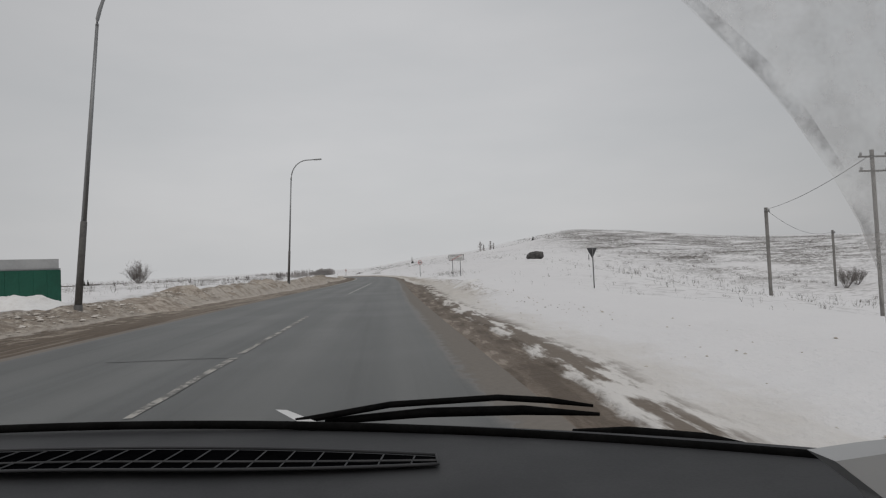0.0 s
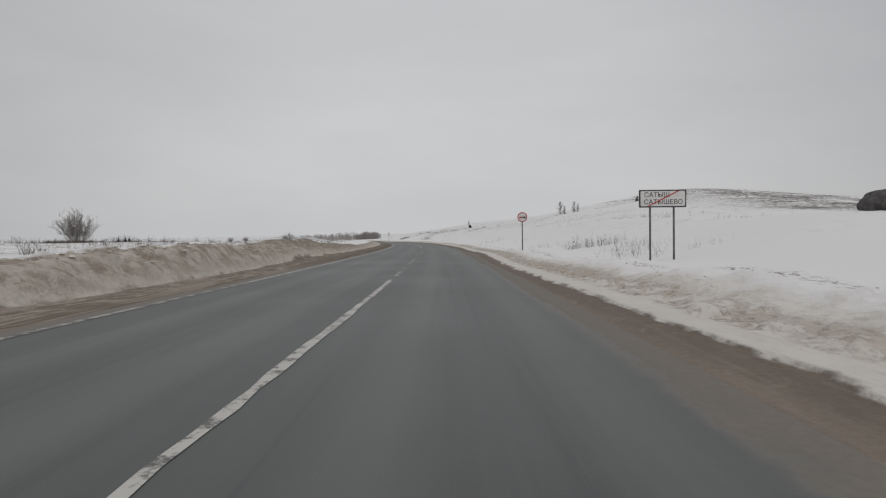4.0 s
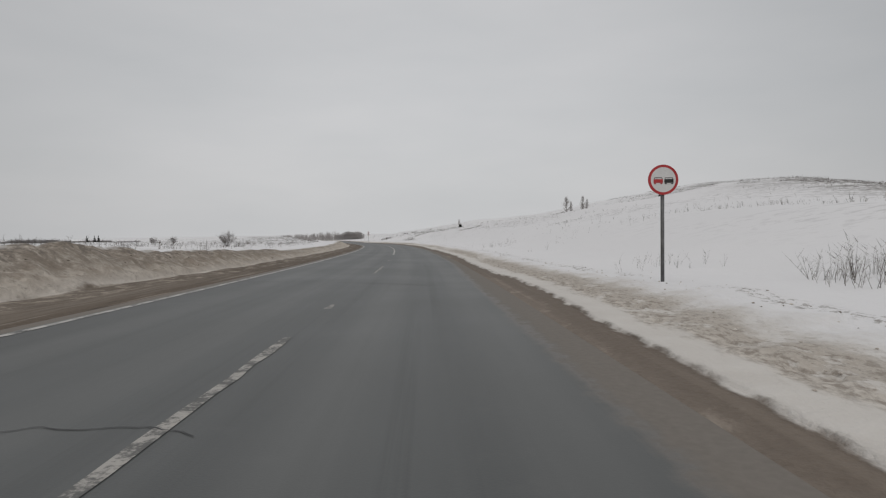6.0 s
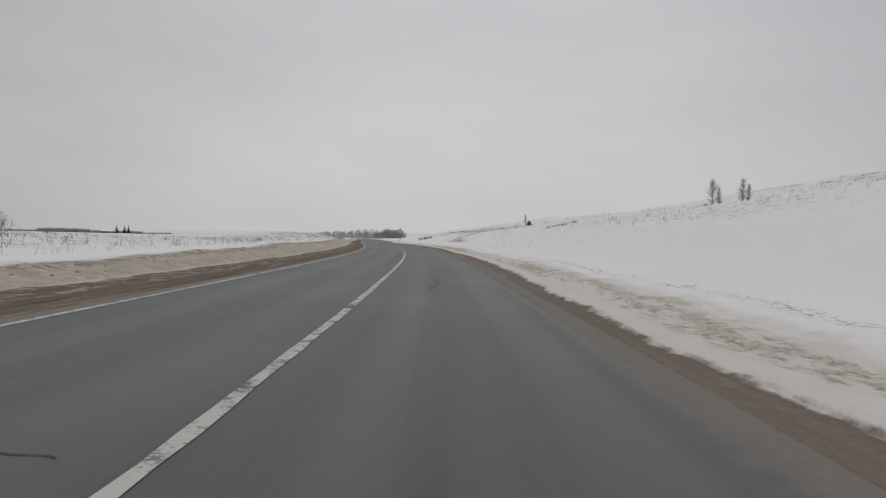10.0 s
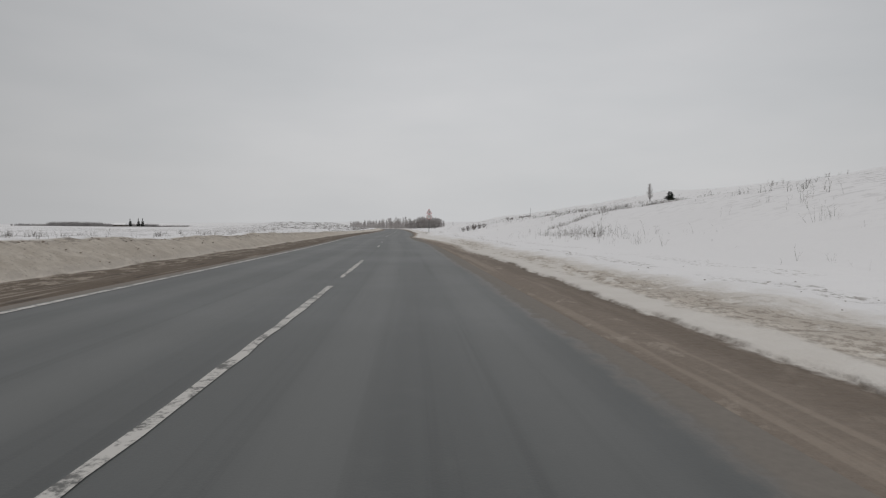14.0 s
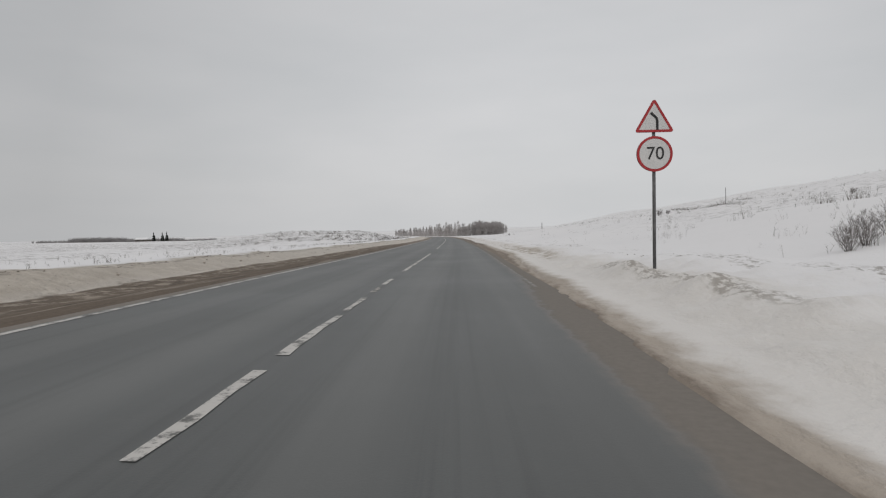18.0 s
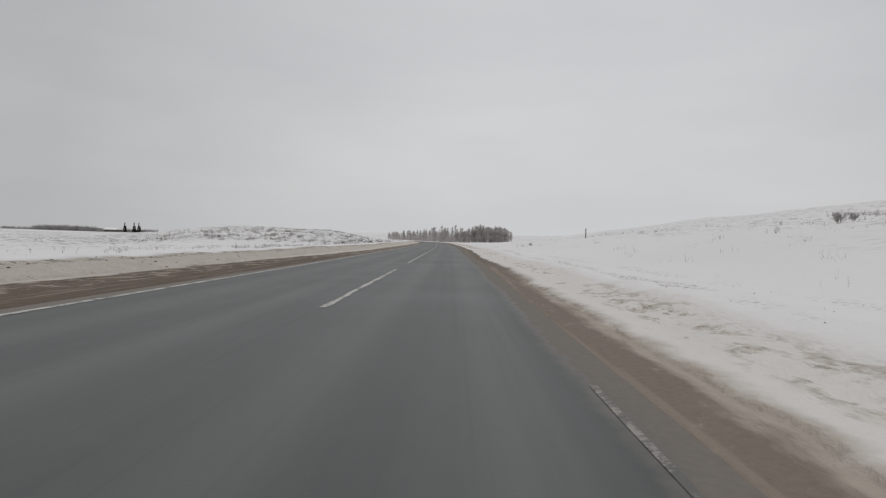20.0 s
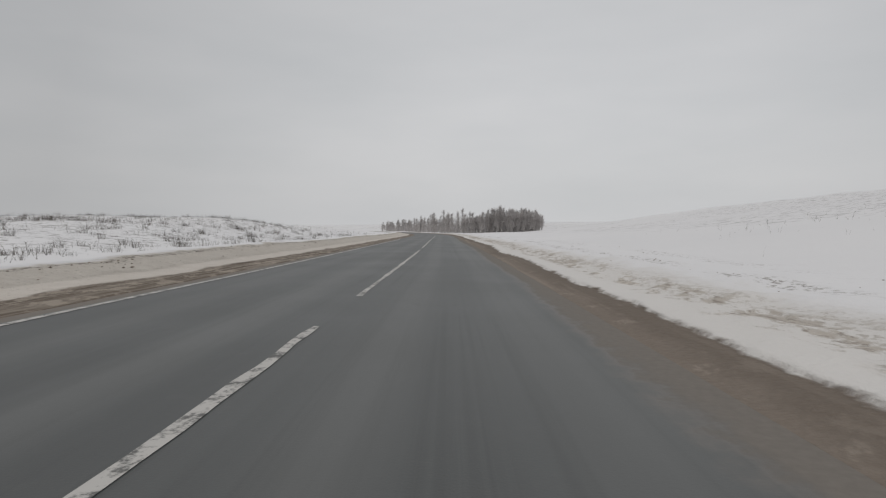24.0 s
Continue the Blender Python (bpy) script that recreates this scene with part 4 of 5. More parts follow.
def no_overtaking_sign(x, y, zc):
    z = top_of(x, y) - 0.3
    s = thing("road_sign", x, y, z, "round red-rimmed no-overtaking sign on a grey post in the snow", "road sign", turn=-3)
    c = zc - z
    sign_post(s, 0, 0.05, 0, c - 0.05, 0.038)
    plate = part("plate", Mesh().slab(circle(0.305), 0.02, (0, 0, c)), M_SIGN_BACK, s)
    part("white_field", Mesh().slab(circle(0.262), 0.004, (0, -0.005, c)), M_SIGN_WHITE, plate, "white face")
    part("red_rim", Mesh().ring(circle(0.31), circle(0.258), 0.022, (0, -0.007, c)), M_SIGN_RED, plate, "red rim")
    for cx, mat, colour in ((-0.105, M_SIGN_RED, "red"), (0.115, M_SIGN_BLACK, "black")):
        car = [(-0.095, -0.045), (0.095, -0.045), (0.095, 0.03), (-0.095, 0.03)]
        icon = part("car_symbol", Mesh().slab([(cx + a, b) for a, b in car], 0.003, (0, -0.010, c - 0.02)), mat, plate, colour + " car symbol")
        roof = Mesh()
        for a, b in (((-0.07, 0.055), (0.07, 0.055)),):
            roof.slab([(cx + a[0] - 0.02, 0.035), (cx + a[0], b[1] + 0.01), (cx + b[0], b[1] + 0.01), (cx + b[0] + 0.02, 0.035), (cx + b[0] + 0.008, 0.035), (cx + b[0] - 0.006, b[1]), (cx + a[0] + 0.006, b[1]), (cx + a[0] - 0.008, 0.035)], 0.003, (0, -0.010, c - 0.02))
        part("car_roof", roof, M_SIGN_BLACK, icon)
        for wx in (-0.065, 0.065):
            part("wheel", Mesh().slab([(cx + wx - 0.02, -0.068), (cx + wx + 0.02, -0.068), (cx + wx + 0.02, -0.05), (cx + wx - 0.02, -0.05)], 0.003, (0, -0.010, c - 0.02)), mat, icon)
    part("clamp", Mesh().box((0, 0.045, c), (0.12, 0.05, 0.04)), M_STEEL, s)


no_overtaking_sign(6.48, 87.78, 2.36)


def bend_and_limit_sign(x, y, zc):
    z = top_of(x, y) - 0.3
    s = thing("road_sign", x, y, z, "red-rimmed bend warning triangle above a round 70 limit, one post", "road sign", turn=8)
    c = zc - z
    sign_post(s, 0, 0.06, 0, c + 0.85, 0.032)
    limit = part("limit_plate", Mesh().slab(circle(0.33), 0.05, (0, 0.0, c)), M_SIGN_BACK, s, "round speed limit plate")
    part("white_field", Mesh().slab(circle(0.285), 0.004, (0, -0.005, c)), M_SIGN_WHITE, limit, "white face")
    part("red_rim", Mesh().ring(circle(0.333), circle(0.288), 0.02, (0, -0.008, c)), M_SIGN_RED, limit, "red rim")
    num = part("numerals", letters("70", 0.34, 0.002), None, limit, "black numerals 70")
    num.location = (0.01, -0.009, c)
    side = 0.74
    warn = part("warning_plate", Mesh().slab(rounded_triangle(side, 0.035), 0.02, (0, 0.01, c + 0.62)), M_SIGN_BACK, s, "triangular warning plate")
    part("white_field", Mesh().slab(rounded_triangle(side - 0.12, 0.02), 0.004, (0, 0.005, c + 0.62)), M_SIGN_WHITE, warn, "white face")
    part("red_rim", Mesh().ring(rounded_triangle(side, 0.035), rounded_triangle(side - 0.16, 0.012), 0.015, (0, 0.001, c + 0.62)), M_SIGN_RED, warn, "red rim")
    bend = [(0.03, -0.15), (0.075, -0.15), (0.075, 0.02), (0.06, 0.08), (-0.045, 0.185), (-0.085, 0.155), (0.02, 0.06), (0.03, 0.02)]
    part("bend_symbol", Mesh().slab(bend, 0.003, (0, -0.001, c + 0.60)), M_SIGN_BLACK, warn, "black bend arrow")
    for dz in (0.0, 0.55):
        part("clamp", Mesh().box((0, 0.055, c + dz), (0.12, 0.06, 0.04)), M_STEEL, s)


bend_and_limit_sign(-13.20, 271.74, 2.52)


def village_sign(x, y, ztop):
    z = top_of(x + 1.0, y) - 0.4
    s = thing("village_sign", x + 0.95, y, z, "white end-of-village board with a red slash on two grey posts", "road sign", turn=-2)
    c = ztop - z - 0.36
    for px in (-0.50, 0.47):
        sign_post(s, px, 0.07, 0, c + 0.2, 0.042)
    board = part("board", Mesh().slab(rounded(1.92, 0.72, 0.03), 0.06, (0, 0, c)), M_SIGN_BACK, s, "dark-edged board")
    part("white_field", Mesh().slab(rounded(1.84, 0.64, 0.05), 0.004, (0, -0.005, c)), M_SIGN_WHITE, board, "white face")
    part("black_border", Mesh().ring(rounded(1.86, 0.66, 0.055), rounded(1.82, 0.62, 0.05), 0.003, (0, -0.008, c)), M_SIGN_BLACK, board)
    one = part("lettering", letters("САТЫШ", 0.27, 0.002), None, board, "black letters САТЫШ")
    one.location = (-0.24, -0.009, c + 0.145)
    two = part("lettering", letters("САТЫШЕВО", 0.27, 0.002), None, board, "black letters САТЫШЕВО")
    two.location = (0.02, -0.009, c - 0.145)
    part("red_slash", Mesh().slab([(-0.66, -0.315), (-0.56, -0.315), (0.70, 0.315), (0.60, 0.315)], 0.003, (0, -0.013, c)), M_SIGN_RED, board, "red diagonal slash")
    for px in (-0.50, 0.47):
        part("clamp", Mesh().box((px, 0.07, c), (0.14, 0.05, 0.05)), M_STEEL, s)


village_sign(9.12, 74.3, 2.97)


def yield_sign(x, y, zc):
    z = top_of(x, y) - 0.4
    s = thing("road_sign", x, y, z, "give-way sign seen from its dark grey back, on a thin post", "road sign", turn=14)
    c = zc - z
    sign_post(s, 0, 0, 0, c + 0.25, 0.035)
    tri = [(a, -b) for a, b in rounded_triangle(0.72, 0.03)][::-1]
    plate = part("plate", Mesh().slab(tri, 0.02, (0, 0.04, c + 0.06)), M_SIGN_BACK, s)
    part("face", Mesh().slab([(a * 0.93, b * 0.93) for a, b in tri], 0.004, (0, 0.062, c + 0.06)), M_SIGN_RED, plate, "red-bordered front face")
    part("stiffener", Mesh().box((0, 0.034, c + 0.16), (0.5, 0.012, 0.03)), M_STEEL_DIRTY, s)


yield_sign(12.85, 34.46, 1.80)


def marker_post(x, y, h, r, label):
    z = top_of(x, y) - 0.2
    s = thing("marker_post", x, y, z, label, "post", "marker posts in the snow")
    part("shaft", Mesh().box((0, 0, (h + 0.2) / 2), (2 * r, 1.5 * r, h + 0.2), None, r * 0.4), M_POST, s)
    part("cap", Mesh().box((0, 0, h + 0.215), (2.3 * r, 1.8 * r, 0.03), None, r * 0.4), M_STEEL, s)


marker_post(-16.8, 356.5, 0.95, 0.05, "short dark marker post standing in the snow")
marker_post(2.62, 326.7, 1.65, 0.025, "tall thin grey post on the snowy slope")
marker_post(32.2, 88.0, 0.9, 0.05, "short dark post on the hillside")

# ---- boulder ----


def boulder(x, y, w, h, seed):
    bm = bmesh.new()
    bmesh.ops.create_icosphere(bm, subdivisions=4, radius=1)
    for v in bm.verts:
        p = v.co.copy()
        q = 1 + 0.16 * noise.noise(p * 1.6 + Vector((seed, 0, 0))) + 0.06 * noise.noise(p * 4.5)
        v.co = Vector((math.copysign(abs(p.x) ** 0.75, p.x) * w / 2 * q, math.copysign(abs(p.y) ** 0.8, p.y) * w * 0.36 * q, math.copysign(abs(p.z) ** 0.7, p.z) * h * 0.55 * q))
        v.co.z += 0.10 * v.co.x
    me = bpy.data.meshes.new("boulder")
    bm.to_mesh(me)
    bm.free()
    me.materials.append(M_STONE)
    ob = new("boulder", me)
    ob.location = (x, y, top_of(x, y) + h * 0.34)
    return tagged(ob, "dark grey rounded boulder lying in the snow on the slope", "boulder")


boulder(20.5, 75.6, 2.15, 1.0, 4.0)

# ---- bare trees, spruces ----


def branch(rng, wood, twig, p, d, length, r, depth, splits, spread_angle, up):
    """Grows one limb with its side shoots into the two meshes."""
    n = 4 if depth > 0 else 3
    r = max(r, 0.007)
    pts, rad = [p.copy()], [r]
    q, dd = p.copy(), d.copy()
    for k in range(1, n):
        dd = (dd + Vector((rng.uniform(-1, 1), rng.uniform(-1, 1), rng.uniform(-0.4, 1) * up)) * 0.16).normalized()
        q = q + dd * length / (n - 1)
        pts.append(q.copy())
        rad.append(max(r * (1 - 0.75 * k / (n - 1)), 0.0045))
    (wood if depth > 1 else twig).tube(pts, rad, 6 if depth > 2 else (4 if depth > 1 else 3), depth > 2)
    if depth == 0:
        return
    for k in range(splits):
        t = rng.uniform(0.22, 1.0)
        i = min(int(t * (n - 1)), n - 2)
        at = pts[i].lerp(pts[i + 1], t * (n - 1) - i)
        a = rng.uniform(0, 2 * math.pi)
        side = dd.orthogonal().normalized()
        side.rotate(Matrix.Rotation(a, 3, dd))
        nd = (dd + side * math.tan(radians(spread_angle * rng.uniform(0.7, 1.2)))).normalized()
        nd = (nd + Vector((0, 0, up * 0.35))).normalized()
        branch(rng, wood, twig, at, nd, length * rng.uniform(0.42, 0.66) * (1.15 - 0.4 * t), r * 0.5, depth - 1, max(2, splits - 1), spread_angle, up)


def shrub_meshes(name, h, stems, seed, spread_angle=24, up=0.5, thick=0.02, splits=6, depth=3):
    """A many-stemmed bare shrub: meshes of its stems and of its twigs."""
    rng = random.Random(seed)
    wood, twig = Mesh(), Mesh()
    for k in range(stems):
        a = 2 * math.pi * k / stems + rng.uniform(-0.4, 0.4)
        tilt = rng.uniform(0.05, 0.85) if stems > 2 else 0.06
        d = Vector((math.cos(a) * tilt, math.sin(a) * tilt, 1)).normalized()
        branch(rng, wood, twig, Vector((math.cos(a) * 0.12 * h * (stems > 1) * 0.5, math.sin(a) * 0.12 * h * (stems > 1) * 0.5, -0.1)), d, h * rng.uniform(0.62, 0.85), thick * h / 3, depth, splits, spread_angle, up)
    return wood.make(name + "_stems", M_BARK), twig.make(name + "_twigs", M_TWIG)


def bare_tree(name, x, y, meshes, label, category, group="", scale=1.0, turn=0.0, sink=0.0):
    t = thing(name, x, y, top_of(x, y) - sink, label, category, group, turn)
    t.scale = (scale, scale, scale)
    part("stems" if "shrub" in name or "bush" in name else "trunk", meshes[0], None, t)
    part("crown", meshes[1], None, t, "fine bare winter twigs")
    return t


def birch_meshes(seed, h=6.0, wide=1.0, bark=None, tips=None):
    """A slender tree: one stem, and fine rising twigs round it in a rounded crown."""
    rng = random.Random(seed)
    stem, twig = Mesh(), Mesh()
    bend = rng.uniform(-0.15, 0.15)
    stem.tube([(0, 0, -0.3), (bend, 0, h * 0.5), (bend * 1.4, 0, h * 0.95)], [0.055, 0.038, 0.010], 5)
    for k in range(120):
        t = rng.uniform(0.14, 0.98) ** 0.9
        a = rng.uniform(0, 2 * math.pi)
        r = (0.25 + 0.85 * math.sin(math.pi * min(1, 0.18 + t * 0.85))) * rng.uniform(0.3, 1.0) * wide
        base = Vector((bend * min(1.4, 2 * t), 0, h * t))
        mid_pt = base + Vector((math.cos(a) * r * 0.55, math.sin(a) * r * 0.55, 0.35 * r + 0.12))
        tip = base + Vector((math.cos(a) * r, math.sin(a) * r, 0.45 * r + rng.uniform(0.15, 0.7)))
        twig.tube([base, mid_pt, tip], [0.022, 0.016, 0.005], 3, False)
        for q in range(3):
            s = base.lerp(tip, rng.uniform(0.3, 0.9))
            twig.tube([s, s + Vector((rng.uniform(-0.35, 0.35), rng.uniform(-0.35, 0.35), rng.uniform(-0.1, 0.5)))], [0.014, 0.005], 3, False)
    return stem.make("tree_trunk", bark or M_BIRCH), twig.make("tree_twigs", tips or M_BIRCH_TWIG)


def fan_shrub(name, h, stems, seed, flare=0.95, shoots=20, bark=None, tips=None):
    """A willow-like shrub: many wands from one stool, fanning into a rounded twiggy crown."""
    rng = random.Random(seed)
    wood, twig = Mesh(), Mesh()
    k = h / 4.6
    for s in range(stems):
        a, lean = rng.uniform(0, 2 * math.pi), flare * rng.random() ** 0.85
        out = Vector((math.cos(a), math.sin(a), 0))
        base = out * rng.uniform(0, 0.28) * k + Vector((0, 0, -0.1))
        l = h * rng.uniform(0.72, 1.05) * (1 - 0.16 * lean)
        pts = [base]
        d = (out * lean * 1.15 + Vector((0, 0, 1))).normalized()
        for q in range(4):
            d = (d + Vector((rng.gauss(0, 0.09), rng.gauss(0, 0.09), 0.07))).normalized()
            pts.append(pts[-1] + d * l / 4)
        wood.tube(pts, [0.025 * k, 0.019 * k, 0.015 * k, 0.010 * k, 0.005 * k], 4, False)
        for q in range(shoots):
            t = rng.uniform(0.30, 0.99) * 4
            i = min(3, int(t))
            at = pts[i].lerp(pts[i + 1], t - i)
            side = Vector((rng.gauss(0, 1), rng.gauss(0, 1), rng.gauss(0.5, 0.5))).normalized()
            e = (d + side * 0.85).normalized()
            r = h * rng.uniform(0.10, 0.22)
            tip = at + e * r
            twig.tube([at, at + e * r * 0.5 + Vector((0, 0, 0.02 * h)), tip], [0.010 * k, 0.008 * k, 0.004 * k], 3, False)
            for w in range(3):
                f = at.lerp(tip, rng.uniform(0.3, 0.8))
                g = (e + Vector((rng.gauss(0, 0.5), rng.gauss(0, 0.5), rng.gauss(0.2, 0.4)))).normalized()
                twig.tube([f, f + g * r * rng.uniform(0.35, 0.7)], [0.008 * k, 0.004 * k], 3, False)
    return wood.make(name + "_stems", bark or M_BARK), twig.make(name + "_twigs", tips or M_TWIG)


big = fan_shrub("willow", 4.7, 46, 3)
bare_tree("willow_shrub", -54.7, 146.7, big, "large bare grey willow shrub fanning out of the snow field", "shrub", "bare shrubs", 1.18)
mid = fan_shrub("field_shrub", 2.3, 34, 5)
bare_tree("field_shrub", -25.4, 163.5, mid, "bare rounded shrub standing in the snow beyond the bank", "shrub", "bare shrubs")
bare_tree("field_shrub", 56.6, 67.0, mid, "bare dense shrub beside a utility pole in the snow", "shrub", "bare shrubs", 1.15, 50)
bare_tree("field_shrub", 58.6, 67.6, mid, "bare dense shrub beside a utility pole in the snow", "shrub", "bare shrubs", 1.0, 130)
low = shrub_meshes("low_bush", 1.2, 16, 8, 30, 0.3, 0.022, 6, 2)
bare_tree("low_bush", -34.5, 167.0, low, "low bare bush half buried in snow", "shrub", "bare shrubs", 1.0)
bare_tree("low_bush", -37.0, 166.0, low, "low bare bush half buried in snow", "shrub", "bare shrubs", 0.9, 70)
tall = birch_meshes(11, 4.9, 1.45, M_BARK, M_TWIG_FAR)
slim = birch_meshes(13, 4.2, 0.85, M_BARK, M_TWIG_FAR)
for name, x, y, ms, sc, turn, lab in (
    ("bare_tree", 39.9, 225.0, tall, 0.92, 0, "bare young tree on the snowy hillside"),
    ("bare_tree", 41.4, 226.2, slim, 0.8, 40, "bare young tree on the snowy hillside"),
    ("bare_tree", 43.3, 222.6, slim, 0.95, 110, "slim bare tree half hidden by the slope"),
    ("bare_tree", 44.6, 223.4, slim, 0.75, 200, "slim bare tree half hidden by the slope"),
    ("bare_tree", 17.1, 280.7, slim, 0.62, 20, "thin bare sapling on the crest of the slope"),
    ("bare_tree", 44.3, 256.9, slim, 0.45, 80, "small bare sapling on the hillside"),
):
    bare_tree(name, x, y, ms, lab, "tree", "bare trees on the hillside", sc, turn)
for x, y, sc, turn in ((38.6, 224.0, 1.0, 10), (37.6, 224.8, 0.8, 60), (45.8, 257.6, 0.7, 5), (43.6, 257.0, 0.55, 33), (36.8, 265.7, 0.95, 12), (38.6, 266.3, 0.7, 77), (21.0, 268.3, 0.5, 5), (-7.4, 274.4, 0.62, 90), (6.6, 308.7, 0.4, 30), (-2.3, 337.0, 0.7, 15), (-1.2, 337.5, 0.5, 55), (-22.4, 361.7, 0.32, 5), (9.0, 308.0, 0.3, 61)):
    bare_tree("low_bush", x, y, low, "low bare bush poking out of the snow", "shrub", "low bushes on the slope", sc, turn)

brush = fan_shrub("brushwood", 0.95, 34, 17, 0.75, 10, M_BARK, M_TWIG)
for u, y, sc, turn in ((10.2, 274.2, 0.80, 0), (10.9, 274.8, 0.95, 70), (11.7, 275.2, 1.05, 150), (12.5, 275.8, 0.95, 210), (13.2, 276.3, 0.8, 290)):
    bare_tree("roadside_bush", u + float(centre(y)), y, brush, "tangled dark bare bush leaning out of the snow", "shrub", "bushes on the slope beside the sign", sc, turn)


def spruce_meshes(h, w, seed, taper=0.8):
    """A small conifer: a trunk and whorls of drooping boughs."""
    rng = random.Random(seed)
    trunk = Mesh().tube([(0, 0, -0.2), (0, 0, h * 0.5), (0, 0, h)], [0.035 * h, 0.02 * h, 0.004 * h], 6)
    boughs = Mesh()
    levels = 11
    for k in range(levels):
        t = (k + 0.5) / levels
        z = h * (0.10 + 0.88 * t)
        reach = w / 2 * (1 - t) ** taper * rng.uniform(0.85, 1.1) + 0.03 * h
        for j in range(max(5, int(9 * (1 - t)) + 4)):
            a = rng.uniform(0, 2 * math.pi)
            r = reach * rng.uniform(0.65, 1.1)
            tip = Vector((math.cos(a) * r, math.sin(a) * r, z - 0.25 * r + rng.uniform(-0.03, 0.03) * h))
            root = Vector((0, 0, z))
            side = Vector((-math.sin(a), math.cos(a), 0)) * (0.20 * r + 0.015 * h)
            mid_pt = root.lerp(tip, 0.55) + Vector((0, 0, 0.04 * h))
            drop = Vector((0, 0, -0.05 * h))
            boughs.add([root, mid_pt + side, tip, mid_pt - side, mid_pt + drop, mid_pt + side * 0.6 + drop * 1.6, mid_pt - side * 0.6 + drop * 1.6], [(0, 1, 2), (0, 2, 3), (0, 4, 1), (1, 4, 2), (2, 4, 3), (3, 4, 0), (0, 5, 2), (0, 2, 6)])
    return trunk.make("spruce_trunk", M_BARK), boughs.make("spruce_boughs", M_NEEDLE)


def spruce(x, y, meshes, scale, label, group, turn=0.0, z=None):
    t = thing("spruce_tree", x, y, (top_of(x, y) if z is None else z) - 0.05, label, "tree", group, turn)
    t.scale = (scale,) * 3
    part("trunk", meshes[0], None, t)
    part("crown", meshes[1], None, t, "dark green needled boughs")


sp_a, sp_b, sp_c = spruce_meshes(1.0, 0.85, 2), spruce_meshes(1.0, 0.42, 6), spruce_meshes(1.0, 1.35, 9, 0.4)
spruce(54.0, 200.7, sp_a, 2.7, "small dark spruce on the crest of the hill", "spruces on the hill")
spruce(52.4, 200.9, sp_a, 0.9, "small dark spruce on the crest of the hill", "spruces on the hill", 60)
spruce(16.6, 268.8, sp_c, 1.3, "small dark bushy conifer alone on the slope", "spruces on the hill", 20)
spruce(42.4, 224.4, sp_a, 0.8, "tiny dark spruce under the bare trees", "spruces on the hill", 100)
for x, sc in ((-297.6, 7.6), (-301.2, 7.3), (-308.4, 7.4)):
    spruce(x, 662, sp_b, sc, "tall dark spruce on the far skyline", "far spruces", x)

# ---- the wood at the end of the road ----


BIRCHES = [birch_meshes(s, h) for s, h in ((1, 5.6), (2, 6.3), (3, 5.0), (4, 5.9))]
wood_rng = random.Random(21)


def birch(x, y, scale, group, label):
    ms = BIRCHES[wood_rng.randrange(4)]
    t = thing("birch_tree", x, y, float(land(x - float(centre(y)), y)), label, "tree", group, wood_rng.uniform(0, 360))
    t.scale = (scale * wood_rng.uniform(1.2, 1.7), scale * wood_rng.uniform(1.2, 1.7), scale)
    part("trunk", ms[0], None, t)
    part("crown", ms[1], None, t)


for k in range(160):
    x, y = wood_rng.uniform(-53.5, -34.5), 497 + 24 * wood_rng.random() ** 1.3
    edge = min(1.0, (x + 54.5) / 9.0, (-33.6 - x) / 5.0)
    birch(x, y, (0.52 + 0.34 * edge) * wood_rng.uniform(0.90, 1.06), "birch wood at the road's end", "slender bare birch in a dense grey winter wood")
for k in range(135):
    s = k / 134
    x = -55 - 88 * s ** 1.15 + wood_rng.uniform(-3.5, 3.5)
    y = 512 + 235 * s ** 1.1 + wood_rng.uniform(-5, 9)
    birch(x, y, (0.88 - 0.04 * s) * wood_rng.uniform(0.55, 1.2), "row of far birches", "far bare birch in a thin line of trees")



def far_thicket(name, label, spots, seed):
    """Undergrowth and far crowns between the birches, one mesh of fine upright twigs."""
    rng = random.Random(seed)
    me = Mesh()
    for x, y, h in spots:
        z = float(land(x - float(centre(y)), y)) - 0.2
        for q in range(7):
            dx, dy = rng.gauss(0, 0.16) * h * 0.5, rng.gauss(0, 0.16) * h * 0.5
            f = rng.uniform(0.6, 1.0)
            me.tube([(x, y, z), (x + dx * 0.5, y + dy, z + h * 0.5 * f), (x + dx, y + dy, z + h * f)], [0.035, 0.026, 0.006], 3, False)
    return tagged(new(name, me.make(name, M_BIRCH_TWIG)), label, "wood", kind="stuff")


thicket = [(wood_rng.uniform(-53, -35), 500 + 26 * wood_rng.random(), wood_rng.uniform(1.8, 3.9)) for _ in range(240)]
far_thicket("birch_thicket", "dense grey undergrowth of the birch wood", thicket, 31)
thicket = []
for _ in range(520):
    s = wood_rng.random()
    thicket.append((-55 - 90 * s ** 1.15 + wood_rng.uniform(-3, 3), 514 + 238 * s ** 1.1 + wood_rng.uniform(-4, 12), (4.4 - 0.3 * s) * wood_rng.uniform(0.55, 1.05)))
far_thicket("birch_thicket", "thin grey line of far birch growth beyond the road", thicket, 32)

# ---- far skyline to the left: scrub and a low house ----


